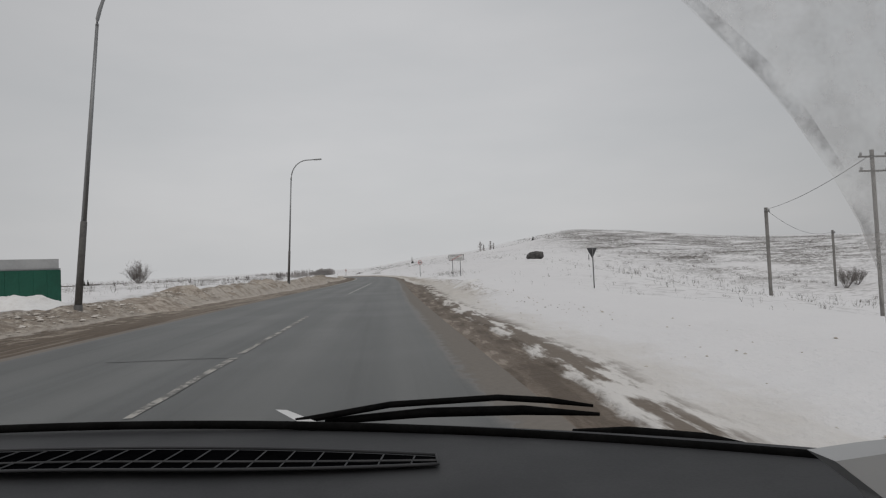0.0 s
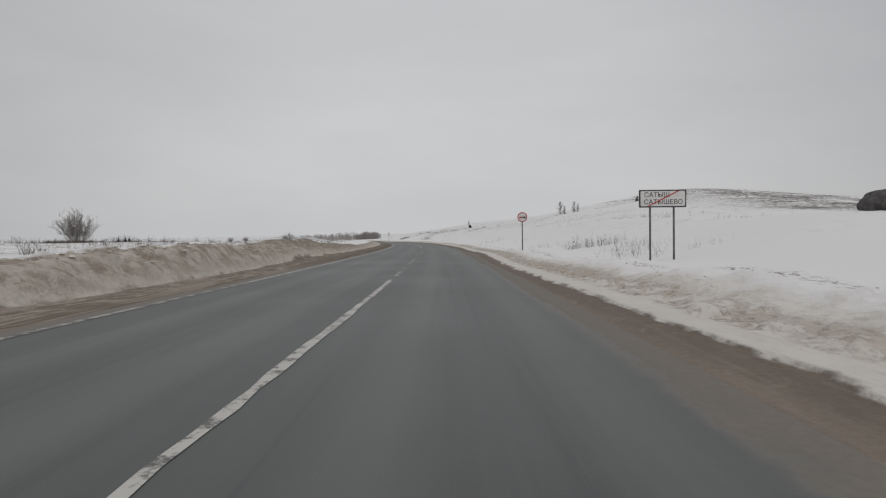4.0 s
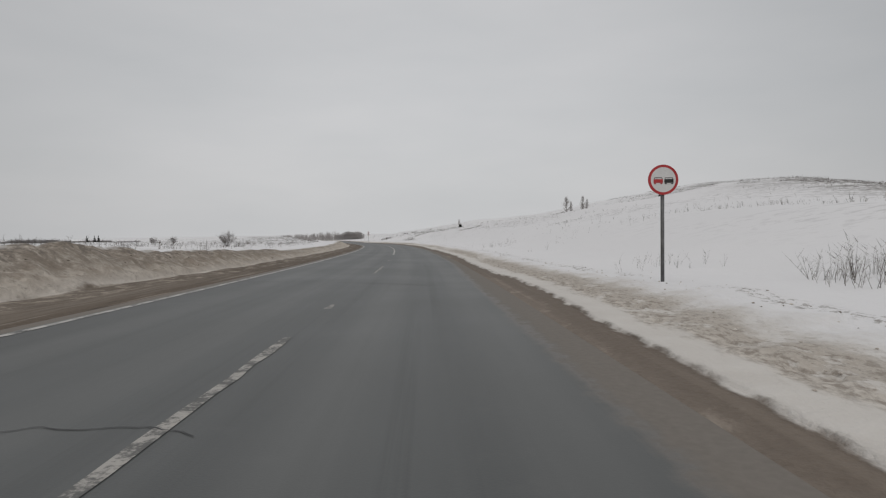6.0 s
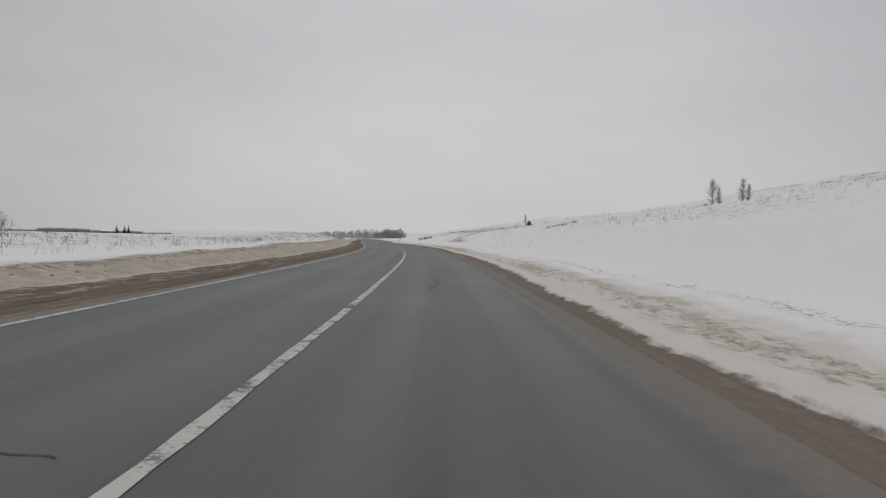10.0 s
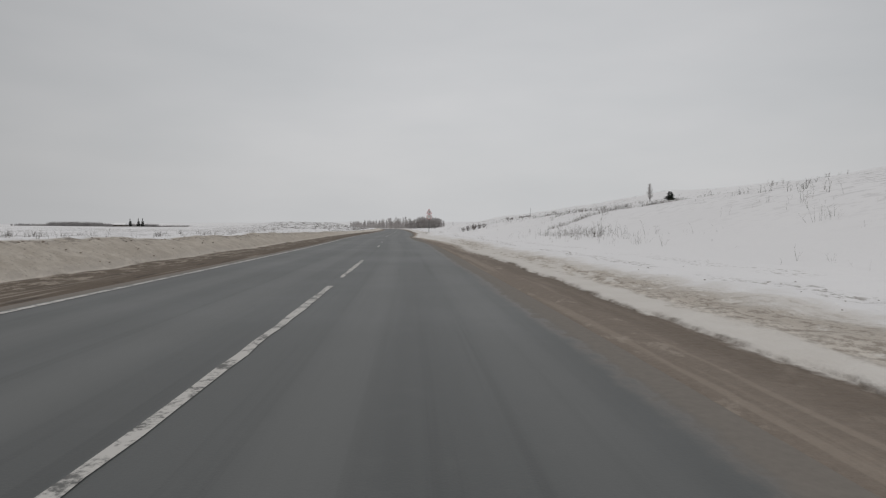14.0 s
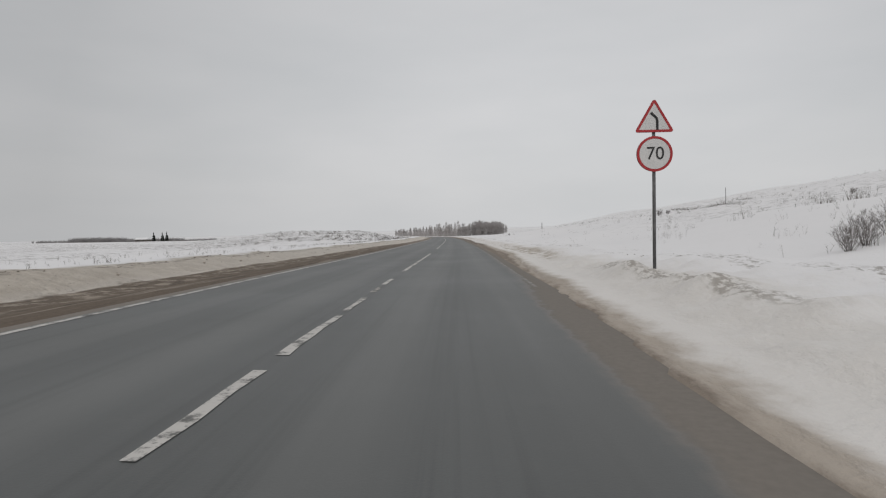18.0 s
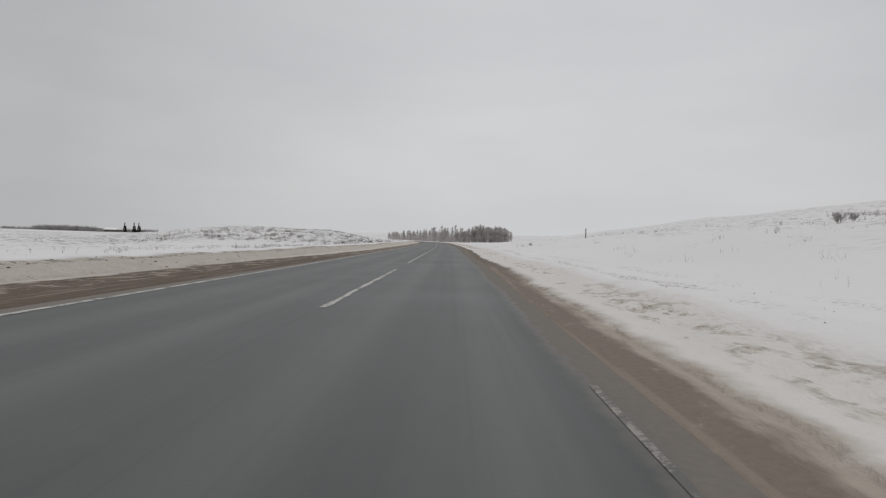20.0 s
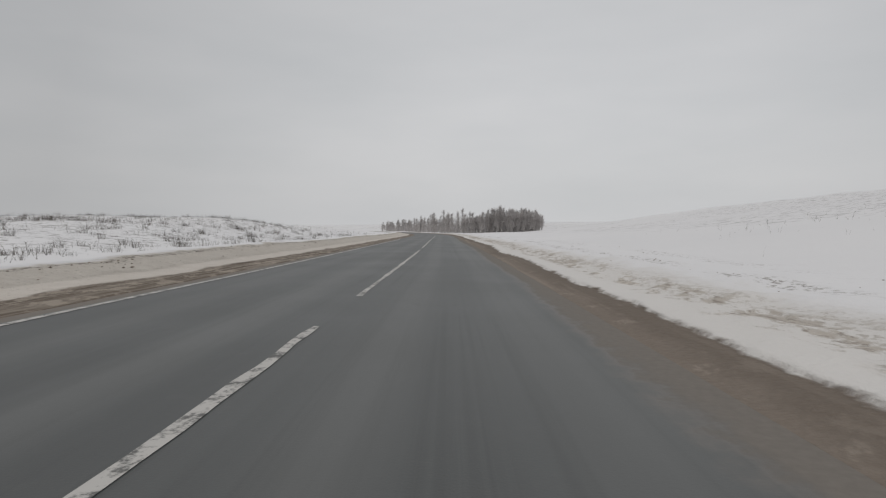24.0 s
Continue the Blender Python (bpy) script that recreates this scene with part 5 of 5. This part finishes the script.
def scrub_line(name, x0, x1, y, hmin, hmax, count, seed, label):
    rng = random.Random(seed)
    me = Mesh()
    for k in range(count):
        x = rng.uniform(x0, x1)
        yy = y + rng.uniform(-6, 6)
        z = float(land(x - float(centre(yy)), yy)) - 0.2
        h = rng.uniform(hmin, hmax)
        for q in range(5):
            dx, dy = rng.uniform(-0.35, 0.35) * h, rng.uniform(-0.35, 0.35) * h
            me.tube([(x, yy, z), (x + dx * 0.6, yy + dy * 0.6, z + h * 0.6), (x + dx, yy + dy, z + h * rng.uniform(0.75, 1.1))], [0.10, 0.07, 0.02], 3, False)
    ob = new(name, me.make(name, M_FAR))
    return tagged(ob, label, "scrub", kind="stuff")


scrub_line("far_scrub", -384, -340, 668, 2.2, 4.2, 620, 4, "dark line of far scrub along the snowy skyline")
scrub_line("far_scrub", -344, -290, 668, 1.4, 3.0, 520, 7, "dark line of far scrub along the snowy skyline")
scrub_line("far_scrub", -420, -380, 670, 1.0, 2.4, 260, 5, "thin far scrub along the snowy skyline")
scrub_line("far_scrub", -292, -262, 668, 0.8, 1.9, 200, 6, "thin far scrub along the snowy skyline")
house_z = float(land(-312 - float(centre(655)), 655))
house = thing("far_house", -312, 655, house_z - 0.2, "low dark house with a snowy roof on the far skyline", "house")
part("wall", Mesh().box((0, 0, 0.9), (9.0, 6.0, 2.2)), M_HOUSE, house)
roof = Mesh()
roof.add([(-5, -3.6, 1.9), (5, -3.6, 1.9), (5, 3.6, 1.9), (-5, 3.6, 1.9), (-5, 0, 3.3), (5, 0, 3.3)], [(0, 1, 5, 4), (2, 3, 4, 5), (0, 4, 3), (1, 2, 5), (0, 3, 2, 1)])
part("roof", roof, M_ROOF_SNOW, house, "gabled roof under snow")
for wx in (-2.4, 2.2):
    part("window", Mesh().box((wx, -3.02, 1.1), (0.9, 0.08, 0.9)), M_SIGN_BLACK, house)

# ---- dry weeds and clods ----


def stalk_kit(seed, gauge):
    """One withered plant: a few leaning stems with side shoots, as thin three-sided spikes."""
    rng = random.Random(seed)
    spikes = []
    for j in range(rng.choice((1, 2, 3))):
        foot = (rng.uniform(-0.10, 0.10), rng.uniform(-0.10, 0.10), -0.05)
        tall = rng.uniform(0.55, 1.0)
        tip = (foot[0] + rng.gauss(0, 0.20), foot[1] + rng.gauss(0, 0.20), tall)
        spikes.append((foot, tip, 0.010 * gauge))
        for k in range(rng.choice((3, 4, 6))):
            t = rng.uniform(0.30, 0.97)
            a = rng.uniform(0, 2 * math.pi)
            b = tuple(foot[q] + (tip[q] - foot[q]) * t for q in range(3))
            l = rng.uniform(0.10, 0.30)
            spikes.append((b, (b[0] + math.cos(a) * l * 0.75, b[1] + math.sin(a) * l * 0.75, b[2] + l * rng.uniform(0.3, 1.0)), 0.007 * gauge))
    v, f = [], []
    for a, b, r in spikes:
        k = len(v)
        for q in range(3):
            ang = 2 * math.pi * q / 3
            v.append((a[0] + r * math.cos(ang), a[1] + r * math.sin(ang), a[2]))
        v.append(b)
        f += [(k, k + 1, k + 3), (k + 1, k + 2, k + 3), (k + 2, k, k + 3)]
    return np.array(v), np.array(f)


KITS = [stalk_kit(s, 0.75) for s in range(14)]
KITS_FAR = [stalk_kit(s, 1.8) for s in range(14)]


def weeds(spots, label, name="dry_weeds", thick=1.0, kits=None):
    """Withered stalks at rows of u, y and height, as one object."""
    rng = np.random.RandomState(len(spots))
    spots = np.array(spots)
    u, y, h = spots.T
    z = land(u, y) - 0.05
    z = z + np.where(u < -6, np.maximum(bank_left(u, y), 0), 0) + np.where(u > 3.7, np.maximum(bank_right(u, y), 0), 0)
    x = u + centre(y)
    turn = rng.uniform(0, 2 * np.pi, len(u))
    wide = h * rng.uniform(0.7, 1.3, len(u)) * thick
    verts, faces, k = [], [], 0
    for n in range(len(u)):
        kv, kf = (kits or (KITS_FAR if abs(u[n]) > 17 else KITS))[n % 14]
        c, s = math.cos(turn[n]), math.sin(turn[n])
        vv = np.stack([x[n] + wide[n] * (kv[:, 0] * c - kv[:, 1] * s), y[n] + wide[n] * (kv[:, 0] * s + kv[:, 1] * c), z[n] + h[n] * kv[:, 2]], -1)
        verts.append(vv)
        faces.append(kf + k)
        k += len(kv)
    verts, faces = np.concatenate(verts), np.concatenate(faces)
    me = bpy.data.meshes.new(name)
    me.vertices.add(len(verts))
    me.vertices.foreach_set("co", verts.ravel())
    me.loops.add(faces.size)
    me.loops.foreach_set("vertex_index", faces.ravel())
    me.polygons.add(len(faces))
    me.polygons.foreach_set("loop_start", np.arange(len(faces)) * 3)
    me.polygons.foreach_set("loop_total", np.full(len(faces), 3))
    me.update(calc_edges=True)
    me.materials.append(M_STALK)
    return tagged(new(name, me), label, "dry weeds", kind="stuff")


wr = random.Random(77)


def patch(u, y, ru, ry, count, h0, h1):
    """Stalks thrown loosely round a place."""
    return [(u + wr.gauss(0, ru * 0.5), y + wr.gauss(0, ry * 0.5), wr.uniform(h0, h1)) for _ in range(count)]


def clumps(u0, u1, y0, y1, count, each, h0, h1):
    """Tufts of several stalks, each tuft close together."""
    out = []
    for _ in range(count):
        u, y, k = wr.uniform(u0, u1), wr.uniform(y0, y1), wr.uniform(0.6, 1.0)
        out += [(u + wr.gauss(0, 0.25), y + wr.gauss(0, 0.25), wr.uniform(h0, h1) * k) for _ in range(int(each * wr.uniform(0.4, 1.4)))]
    return out


def band(u0, u1, y0, y1, count, h0, h1, size, seed, keep=0.15):
    """Stalks over a stretch of field, thick in some patches and missing in others."""
    out = []
    while len(out) < count:
        u, y = wr.uniform(u0, u1), wr.uniform(y0, y1)
        if float(lattice(u, y, size, seed)) + 0.35 * float(lattice(u, y, size * 0.3, seed + 1)) > keep + wr.uniform(-0.25, 0.25):
            out.append((u, y, h0 * 0.6 + (h1 - h0 * 0.6) * wr.random() ** 2.2))
    return out


left_weeds = band(-60, -13, 20, 175, 1500, 0.35, 1.0, 8, 51, 0.1) + patch(-46, 135, 16, 6, 160, 0.6, 1.3) + patch(-40, 118, 18, 6, 140, 0.5, 1.1) + band(-34, -13, 150, 250, 800, 0.35, 0.9, 6, 53, 0.1) + clumps(-60, -14, 60, 175, 70, 10, 0.4, 1.1) + clumps(-40, -12, 150, 300, 60, 9, 0.35, 0.9) + clumps(-90, -40, 150, 260, 60, 10, 0.5, 1.2)
weeds(left_weeds, "withered brown weeds sticking out of the flat snow field")
left_far = band(-16, -10.5, 230, 345, 600, 0.12, 0.35, 5, 55, 0.0) + clumps(-14.5, -10.5, 255, 345, 55, 8, 0.16, 0.4) + band(-60, -11, 366, 470, 3600, 0.2, 0.55, 4, 57, 0.0) + clumps(-46, -10.5, 366, 440, 470, 16, 0.24, 0.60) + clumps(-13.5, -10.5, 332, 382, 70, 10, 0.14, 0.34)
weeds(left_far, "withered brown weeds scattered over the low snowy rise", "dry_weeds", 1.3, KITS_FAR)
right_near = patch(10.0, 86.5, 1.5, 1.6, 70, 0.4, 0.95) + patch(11.6, 86.0, 1.3, 1.2, 45, 0.4, 0.85) + patch(11.6, 81.5, 1.6, 1.4, 40, 0.3, 0.7) + patch(10.6, 78.5, 1.2, 1.5, 34, 0.4, 0.9) + patch(9.0, 94, 2.0, 2.5, 24, 0.3, 0.6) + patch(13.4, 77.0, 1.0, 1.0, 14, 0.3, 0.6) + patch(10.4, 132.5, 2.5, 4, 40, 0.3, 0.7) + patch(10.6, 274.6, 0.9, 0.9, 20, 0.3, 0.7) + patch(12.2, 275.6, 0.9, 0.9, 20, 0.3, 0.7)
right_near += patch(11.3, 228, 1.0, 9, 330, 0.22, 0.6) + patch(11.2, 224, 0.3, 0.3, 12, 0.6, 1.2) + clumps(9, 34, 200, 300, 60, 8, 0.3, 0.8) + clumps(8.5, 30, 120, 220, 150, 5, 0.12, 0.32) + clumps(8.5, 26, 225, 330, 90, 5, 0.12, 0.3) + clumps(11, 24, 262, 302, 46, 9, 0.3, 0.75) + clumps(10, 40, 300, 355, 34, 7, 0.25, 0.6) + patch(10.2, 362, 1.0, 1.0, 20, 0.3, 0.7) + band(8.5, 24, 8, 60, 150, 0.2, 0.6, 6, 59, 0.1) + band(8.5, 30, 100, 250, 900, 0.2, 0.6, 8, 61, 0.25) + band(8.5, 26, 250, 400, 240, 0.15, 0.45, 8, 63, 0.3)
weeds(right_near, "withered brown weeds sticking out of the snowy slope")
hill = band(24, 60, 60, 300, 2000, 0.15, 0.5, 9, 65, 0.25) + band(45, 170, 90, 260, 9000, 0.2, 0.6, 10, 67, -0.1) + band(22, 60, 260, 350, 1200, 0.15, 0.45, 8, 69, 0.2) + clumps(36, 66, 72, 112, 70, 9, 0.3, 0.8) + clumps(30, 56, 48, 84, 40, 10, 0.3, 0.8) + clumps(14, 34, 26, 60, 26, 6, 0.2, 0.5) + band(18, 70, 35, 75, 700, 0.2, 0.7, 7, 71, 0.0)


def contour(u0, u1, y0, y1, count, wander, seed):
    """Low grass along one line across the slope."""
    out = []
    for k in range(count):
        t = wr.random()
        if float(lattice(t * 60, seed, 4, seed)) < -0.35:
            continue
        y = y0 + (y1 - y0) * t
        out.append((u0 + (u1 - u0) * t + wander * float(lattice(y, seed * 7, 14, seed)) + wr.gauss(0, 0.25), y + wr.gauss(0, 0.2), wr.uniform(0.15, 0.5)))
    return out


for n, (u0, u1, y0, y1, count) in enumerate(((30, 62, 300, 200, 420), (26, 34, 330, 262, 260), (36, 58, 290, 215, 320), (22, 30, 390, 310, 260), (52, 110, 205, 150, 420), (58, 130, 215, 170, 420), (66, 150, 225, 190, 380), (44, 90, 150, 110, 300), (20, 27, 120, 70, 160), (62, 100, 240, 205, 300))):
    hill += contour(u0, u1, y0, y1, count, 1.6, 80 + n)
for n, (u0, u1, y0, y1, count) in enumerate(((13.5, 24.5, 238.5, 249, 420), (22, 34, 245, 262, 300), (17, 30, 252, 266, 260), (28, 46, 262, 236, 240), (44.5, 56, 158, 132, 620), (46, 58, 160, 135, 420), (68, 80, 212, 262, 420), (70, 77, 206, 234, 300), (28, 32, 319, 348, 340), (15.4, 26, 199, 213, 260), (35, 40, 326, 348, 260), (47, 58, 90, 68.3, 420))):
    hill += contour(u0, u1, y0, y1, count, 0.7, 120 + n)
weeds(hill, "withered grass and weeds in rows over the snowy hill", "dry_grass", 1.3, KITS_FAR)


def clods(name, count, seed, rows, size, material, label, y0=-4, y1=400):
    """Frozen clods along the ploughed crests, each a small lump of its own in one mesh."""
    rng = random.Random(seed)
    me = Mesh()
    for k in range(count):
        y = rng.uniform(y0, y1)
        if float(lattice(y, seed, 6, seed)) < rng.uniform(-0.8, 0.5):
            continue
        u = rng.choice(rows) + rng.gauss(0, 0.22)
        x = u + float(centre(y))
        s = 0.010 + size * rng.random() ** 2.5
        c = Vector((x, y, top_of(x, y) + s * 0.25))
        pts = [c + Vector((p[0], p[1] * 1.3, p[2] * 0.65)) * s * rng.uniform(0.6, 1.4) for p in ((1, 0, 0), (0, 1, 0), (-1, 0, 0), (0, -1, 0), (0, 0, 0.8), (0, 0, -0.9), (0.7, 0.7, 0.3), (-0.7, 0.6, 0.2))]
        me.add(pts, [(0, 6, 4), (6, 1, 4), (1, 7, 4), (7, 2, 4), (2, 3, 4), (3, 0, 4), (6, 0, 5), (1, 6, 5), (7, 1, 5), (2, 7, 5), (3, 2, 5), (0, 3, 5)])
    return tagged(new(name, me.make(name, material)), label, "snow clods", kind="stuff")


clods("dirty_clods", 2600, 9, (-6.6, -7.3, -7.5, -7.6), 0.038, M_LUMP, "dirty frozen clods along the crest of the ploughed bank")
clods("dirty_clods", 450, 10, (6.55, 6.7, 6.85), 0.016, M_LUMP, "dirty frozen clods along the low berm", 60, 165)
clods("dirty_clods", 260, 13, (6.2, 6.4, 6.6), 0.016, M_LUMP, "dirty frozen clods on the crest of the berm", 12, 60)
clods("dirty_clods", 900, 14, (6.5, 6.7, 6.9, 8.2), 0.016, M_LUMP, "dirty frozen clods along the far end of the berm", 165, 400)
clods("snow_clods", 2700, 11, (-6.5, -6.8, -7.1, -7.4), 0.08, M_SNOW_LUMP, "pale tan clods of broken snow on the ploughed bank", -4, 80)
clods("snow_clods", 900, 12, (5.0, 5.6, 6.3, 6.6), 0.022, M_SNOW_LUMP, "pale clods of broken snow on the low berm", -4, 110)

# ---- the front of the car, where the drive begins ----
M_DASH = two_tone("dark_grey_dashboard", (0.028, 0.029, 0.032), (0.042, 0.043, 0.046), 9, 300, 0.6, 0.3, 0, 0.25, 0.0006)
M_RUBBER = two_tone("black_rubber", (0.003, 0.003, 0.003), (0.007, 0.007, 0.007), 20, 120, 0.9, 0.06)
M_VENT = two_tone("vent_slats", (0.034, 0.035, 0.038), (0.055, 0.056, 0.059), 20, 120, 0.5, 0.3)
# near-black, painting the shade inside the vent slot
M_SLOT_SHADE = two_tone("vent_slot_shade", (0.0015, 0.0015, 0.002), (0.003, 0.003, 0.0035), 20, 120, 1.0, 0.0)


def smear_material():
    """Dried salt and dirt on the part of the glass that the wiper does not reach."""
    m = Mat("salty_glass", 0.6, 0.3)
    v = m.coords()
    n1, n2 = m.noise(v, 9, 5, 0.6), m.noise(v, 45, 4, 0.65)
    m.color(m.mix(m.step(n1, 0.4, 0.62), (0.80, 0.80, 0.80), (0.50, 0.50, 0.495)))
    a = m.math("MULTIPLY_ADD", m.step(m.math("ADD", m.math("MULTIPLY", n1, 0.6), m.math("MULTIPLY", n2, 0.4)), 0.38, 0.62), 0.28, 0.14)
    m.link(a, m.b.inputs["Alpha"])
    return m.m


def rim_material():
    m = Mat("dirt_at_wiper_limit", 0.7, 0.2)
    v = m.coords()
    m.color((0.06, 0.055, 0.05))
    m.link(m.math("MULTIPLY", m.step(m.noise(v, 22, 5, 0.65), 0.38, 0.70), 0.45), m.b.inputs["Alpha"])
    return m.m


M_SMEAR, M_RIM = smear_material(), rim_material()


def sill(x):
    """How far ahead the foot of the windscreen lies."""
    return 0.806 - 0.385 * x - 0.27 * x * x


def car_front():
    car = thing("car_front", 0, 0, 0, "dark grey car dashboard with air vent and wipers, on the road", "car")
    car.matrix_world = pose(0, 0, 0.006, 0, 0.5, 0)
    # the rolled top of the dashboard, from the windscreen to the driver's side edge
    xs = np.linspace(-1.05, 0.50, 40)
    rows = [(-0.05, 0.934), (0.0, 0.933), (0.06, 0.932), (0.13, 0.930), (0.20, 0.928), (0.28, 0.920), (0.34, 0.902), (0.37, 0.87), (0.375, 0.62)]
    verts = [(x, sill(x) - d, z + 0.004 * math.sin(3 * x)) for d, z in rows for x in xs]
    n = len(xs)
    faces = [(r * n + k, (r + 1) * n + k, (r + 1) * n + k + 1, r * n + k + 1) for r in range(len(rows) - 1) for k in range(n - 1)]
    part("dashboard", Mesh().add(verts, faces), M_DASH, car, "matt dark grey dashboard top", True)
    body = [(-1.05, sill(-1.05) - 0.36), (0.50, sill(0.5) - 0.36), (0.50, sill(0.5) + 0.10), (0.0, sill(0) + 0.12), (-0.5, sill(-0.5) + 0.12), (-1.05, sill(-1.05) + 0.1)]
    low = Mesh()
    k = len(body)
    low.add([(x, y, 0.0) for x, y in body] + [(x, y, 0.86) for x, y in body], [tuple(range(k)), tuple(range(k, 2 * k))] + [(i, (i + 1) % k, k + (i + 1) % k, k + i) for i in range(k)])
    part("bulkhead", low, M_RUBBER, car, "black bulkhead under the dashboard")
    seal = [(x, sill(x) + 0.012, 0.938) for x in xs]
    part("windscreen_seal", Mesh().tube(seal, [0.006] * len(seal), 8), M_RUBBER, car, "black rubber seal", True)
    # the long defroster vent: a flat sheet painted with the slot's shade, a lip, one long rib and many short slats
    vent_x = np.linspace(-1.02, 0.052, 44)

    def edge(x, far):
        t = max(0.0, (x + 0.30) / 0.352)
        return sill(x) - (0.098 - 0.004 * t if far else 0.180 - 0.055 * t ** 2.2)

    slot = [(x, edge(x, True), 0.9345) for x in vent_x] + [(x, edge(x, False), 0.9345) for x in vent_x[::-1]]
    vent = part("air_vent", Mesh().add(slot, [(i, i + 1, len(slot) - 2 - i, len(slot) - 1 - i) for i in range(43)]), M_SLOT_SHADE, car, "defroster vent slot, its inner shade painted as a black sheet")
    lip = [(x, edge(x, True), 0.937) for x in vent_x] + [(x, edge(x, False), 0.936) for x in vent_x[::-1]]
    part("vent_lip", Mesh().tube(lip + [lip[0]], [0.0018] * (len(lip) + 1), 6), M_DASH, vent, "", True)
    rib = [(x, edge(x, True) * 0.32 + edge(x, False) * 0.68, 0.937) for x in vent_x]
    part("vent_rib", Mesh().tube(rib, [0.0016] * len(rib), 5), M_VENT, vent)
    for q in range(29):
        x = 0.022 - 0.036 * q
        a, b = Vector((x + 0.006 + 0.0010 * q, edge(x, True) - 0.012, 0.937)), Vector((x, edge(x, False) + 0.002, 0.937))
        part("vent_slat", Mesh().tube([a, b], [0.0010, 0.0010], 4), M_VENT, vent)
    # wipers parked along the foot of the glass
    for name, arm, blade in (
        ("wiper", [(-0.13, 0.885, 0.938), (0.005, 0.90, 0.951), (0.17, 0.910, 0.950), (0.24, 0.88, 0.948), (0.298, 0.85, 0.943)], [(-0.09, 0.90, 0.932), (0.06, 0.905, 0.935), (0.20, 0.875, 0.937), (0.296, 0.82, 0.938)]),
        ("wiper", [(-1.1, 1.12, 0.95), (-0.83, 1.08, 0.952), (-0.70, 1.03, 0.950)], [(-1.1, 1.13, 0.942), (-0.83, 1.10, 0.944), (-0.68, 1.05, 0.944)]),
    ):
        w = part(name, Mesh().tube(arm, [0.0050] * (len(arm) - 1) + [0.0022], 6), M_RUBBER, car, "black wiper arm and blade", True)
        part("blade", Mesh().tube(blade, [0.0050] + [0.0075] * (len(blade) - 2) + [0.0025], 6), M_RUBBER, w, "black rubber blade", True)
    part("washer_sticker", Mesh().add([(-0.168, 0.945, 0.944), (-0.150, 0.938, 0.944), (-0.098, 0.868, 0.940), (-0.122, 0.868, 0.940)], [(0, 1, 2, 3)]), M_SIGN_WHITE, car, "small pale flap at the glass")
    # the corner of the windscreen that stays dirty, and its pillar
    arc = [(0.238, 0.45, 1.36), (0.268, 0.45, 1.33), (0.300, 0.45, 1.298), (0.330, 0.45, 1.263), (0.362, 0.45, 1.216), (0.385, 0.45, 1.174), (0.399, 0.45, 1.135), (0.404, 0.45, 1.09)]
    out = [(0.30, 0.45, 1.46), (0.40, 0.45, 1.46), (0.50, 0.45, 1.40), (0.52, 0.45, 1.32), (0.54, 0.45, 1.24), (0.55, 0.45, 1.16), (0.56, 0.45, 1.08), (0.57, 0.45, 1.0)]
    pane = part("windscreen_corner", Mesh().add(arc + out, [(i, 8 + i, 9 + i, i + 1) for i in range(7)]), M_SMEAR, car, "salt-smeared corner of the windscreen")
    rim_in = [Vector(p) for p in arc]
    rim_out = [Vector(p).lerp(Vector(q), 0.07) + Vector((0, -0.002, 0)) for p, q in zip(arc, out)]
    part("dirt_rim", Mesh().add([tuple(p + Vector((0, -0.002, 0))) for p in rim_in] + [tuple(p) for p in rim_out], [(i, 8 + i, 9 + i, i + 1) for i in range(7)]), M_RIM, pane, "dark dirt left at the wiper's limit")
    trim = [(0.328, 0.994), (0.372, 0.997), (0.46, 1.0), (0.46, 0.90), (0.40, 0.925), (0.368, 0.962)]
    part("pillar_trim", Mesh().slab(trim[::-1], 0.03, (0, 0.42, 0)), M_PALE, car, "pale grey trim at the pillar's foot")
    part("pillar", Mesh().tube([(0.62, 0.50, 0.93), (0.64, 0.46, 1.1), (0.66, 0.42, 1.46)], [0.03, 0.028, 0.03], 8), M_PALE, car, "pale grey windscreen pillar")
    part("cowl", Mesh().tube([(0.27, 0.86, 0.905), (0.33, 0.80, 0.915), (0.396, 0.72, 0.921), (0.445, 0.66, 0.920)], [0.004, 0.009, 0.011, 0.006], 8), M_RUBBER, car, "black plastic cowl at the foot of the glass", True)


car_front()
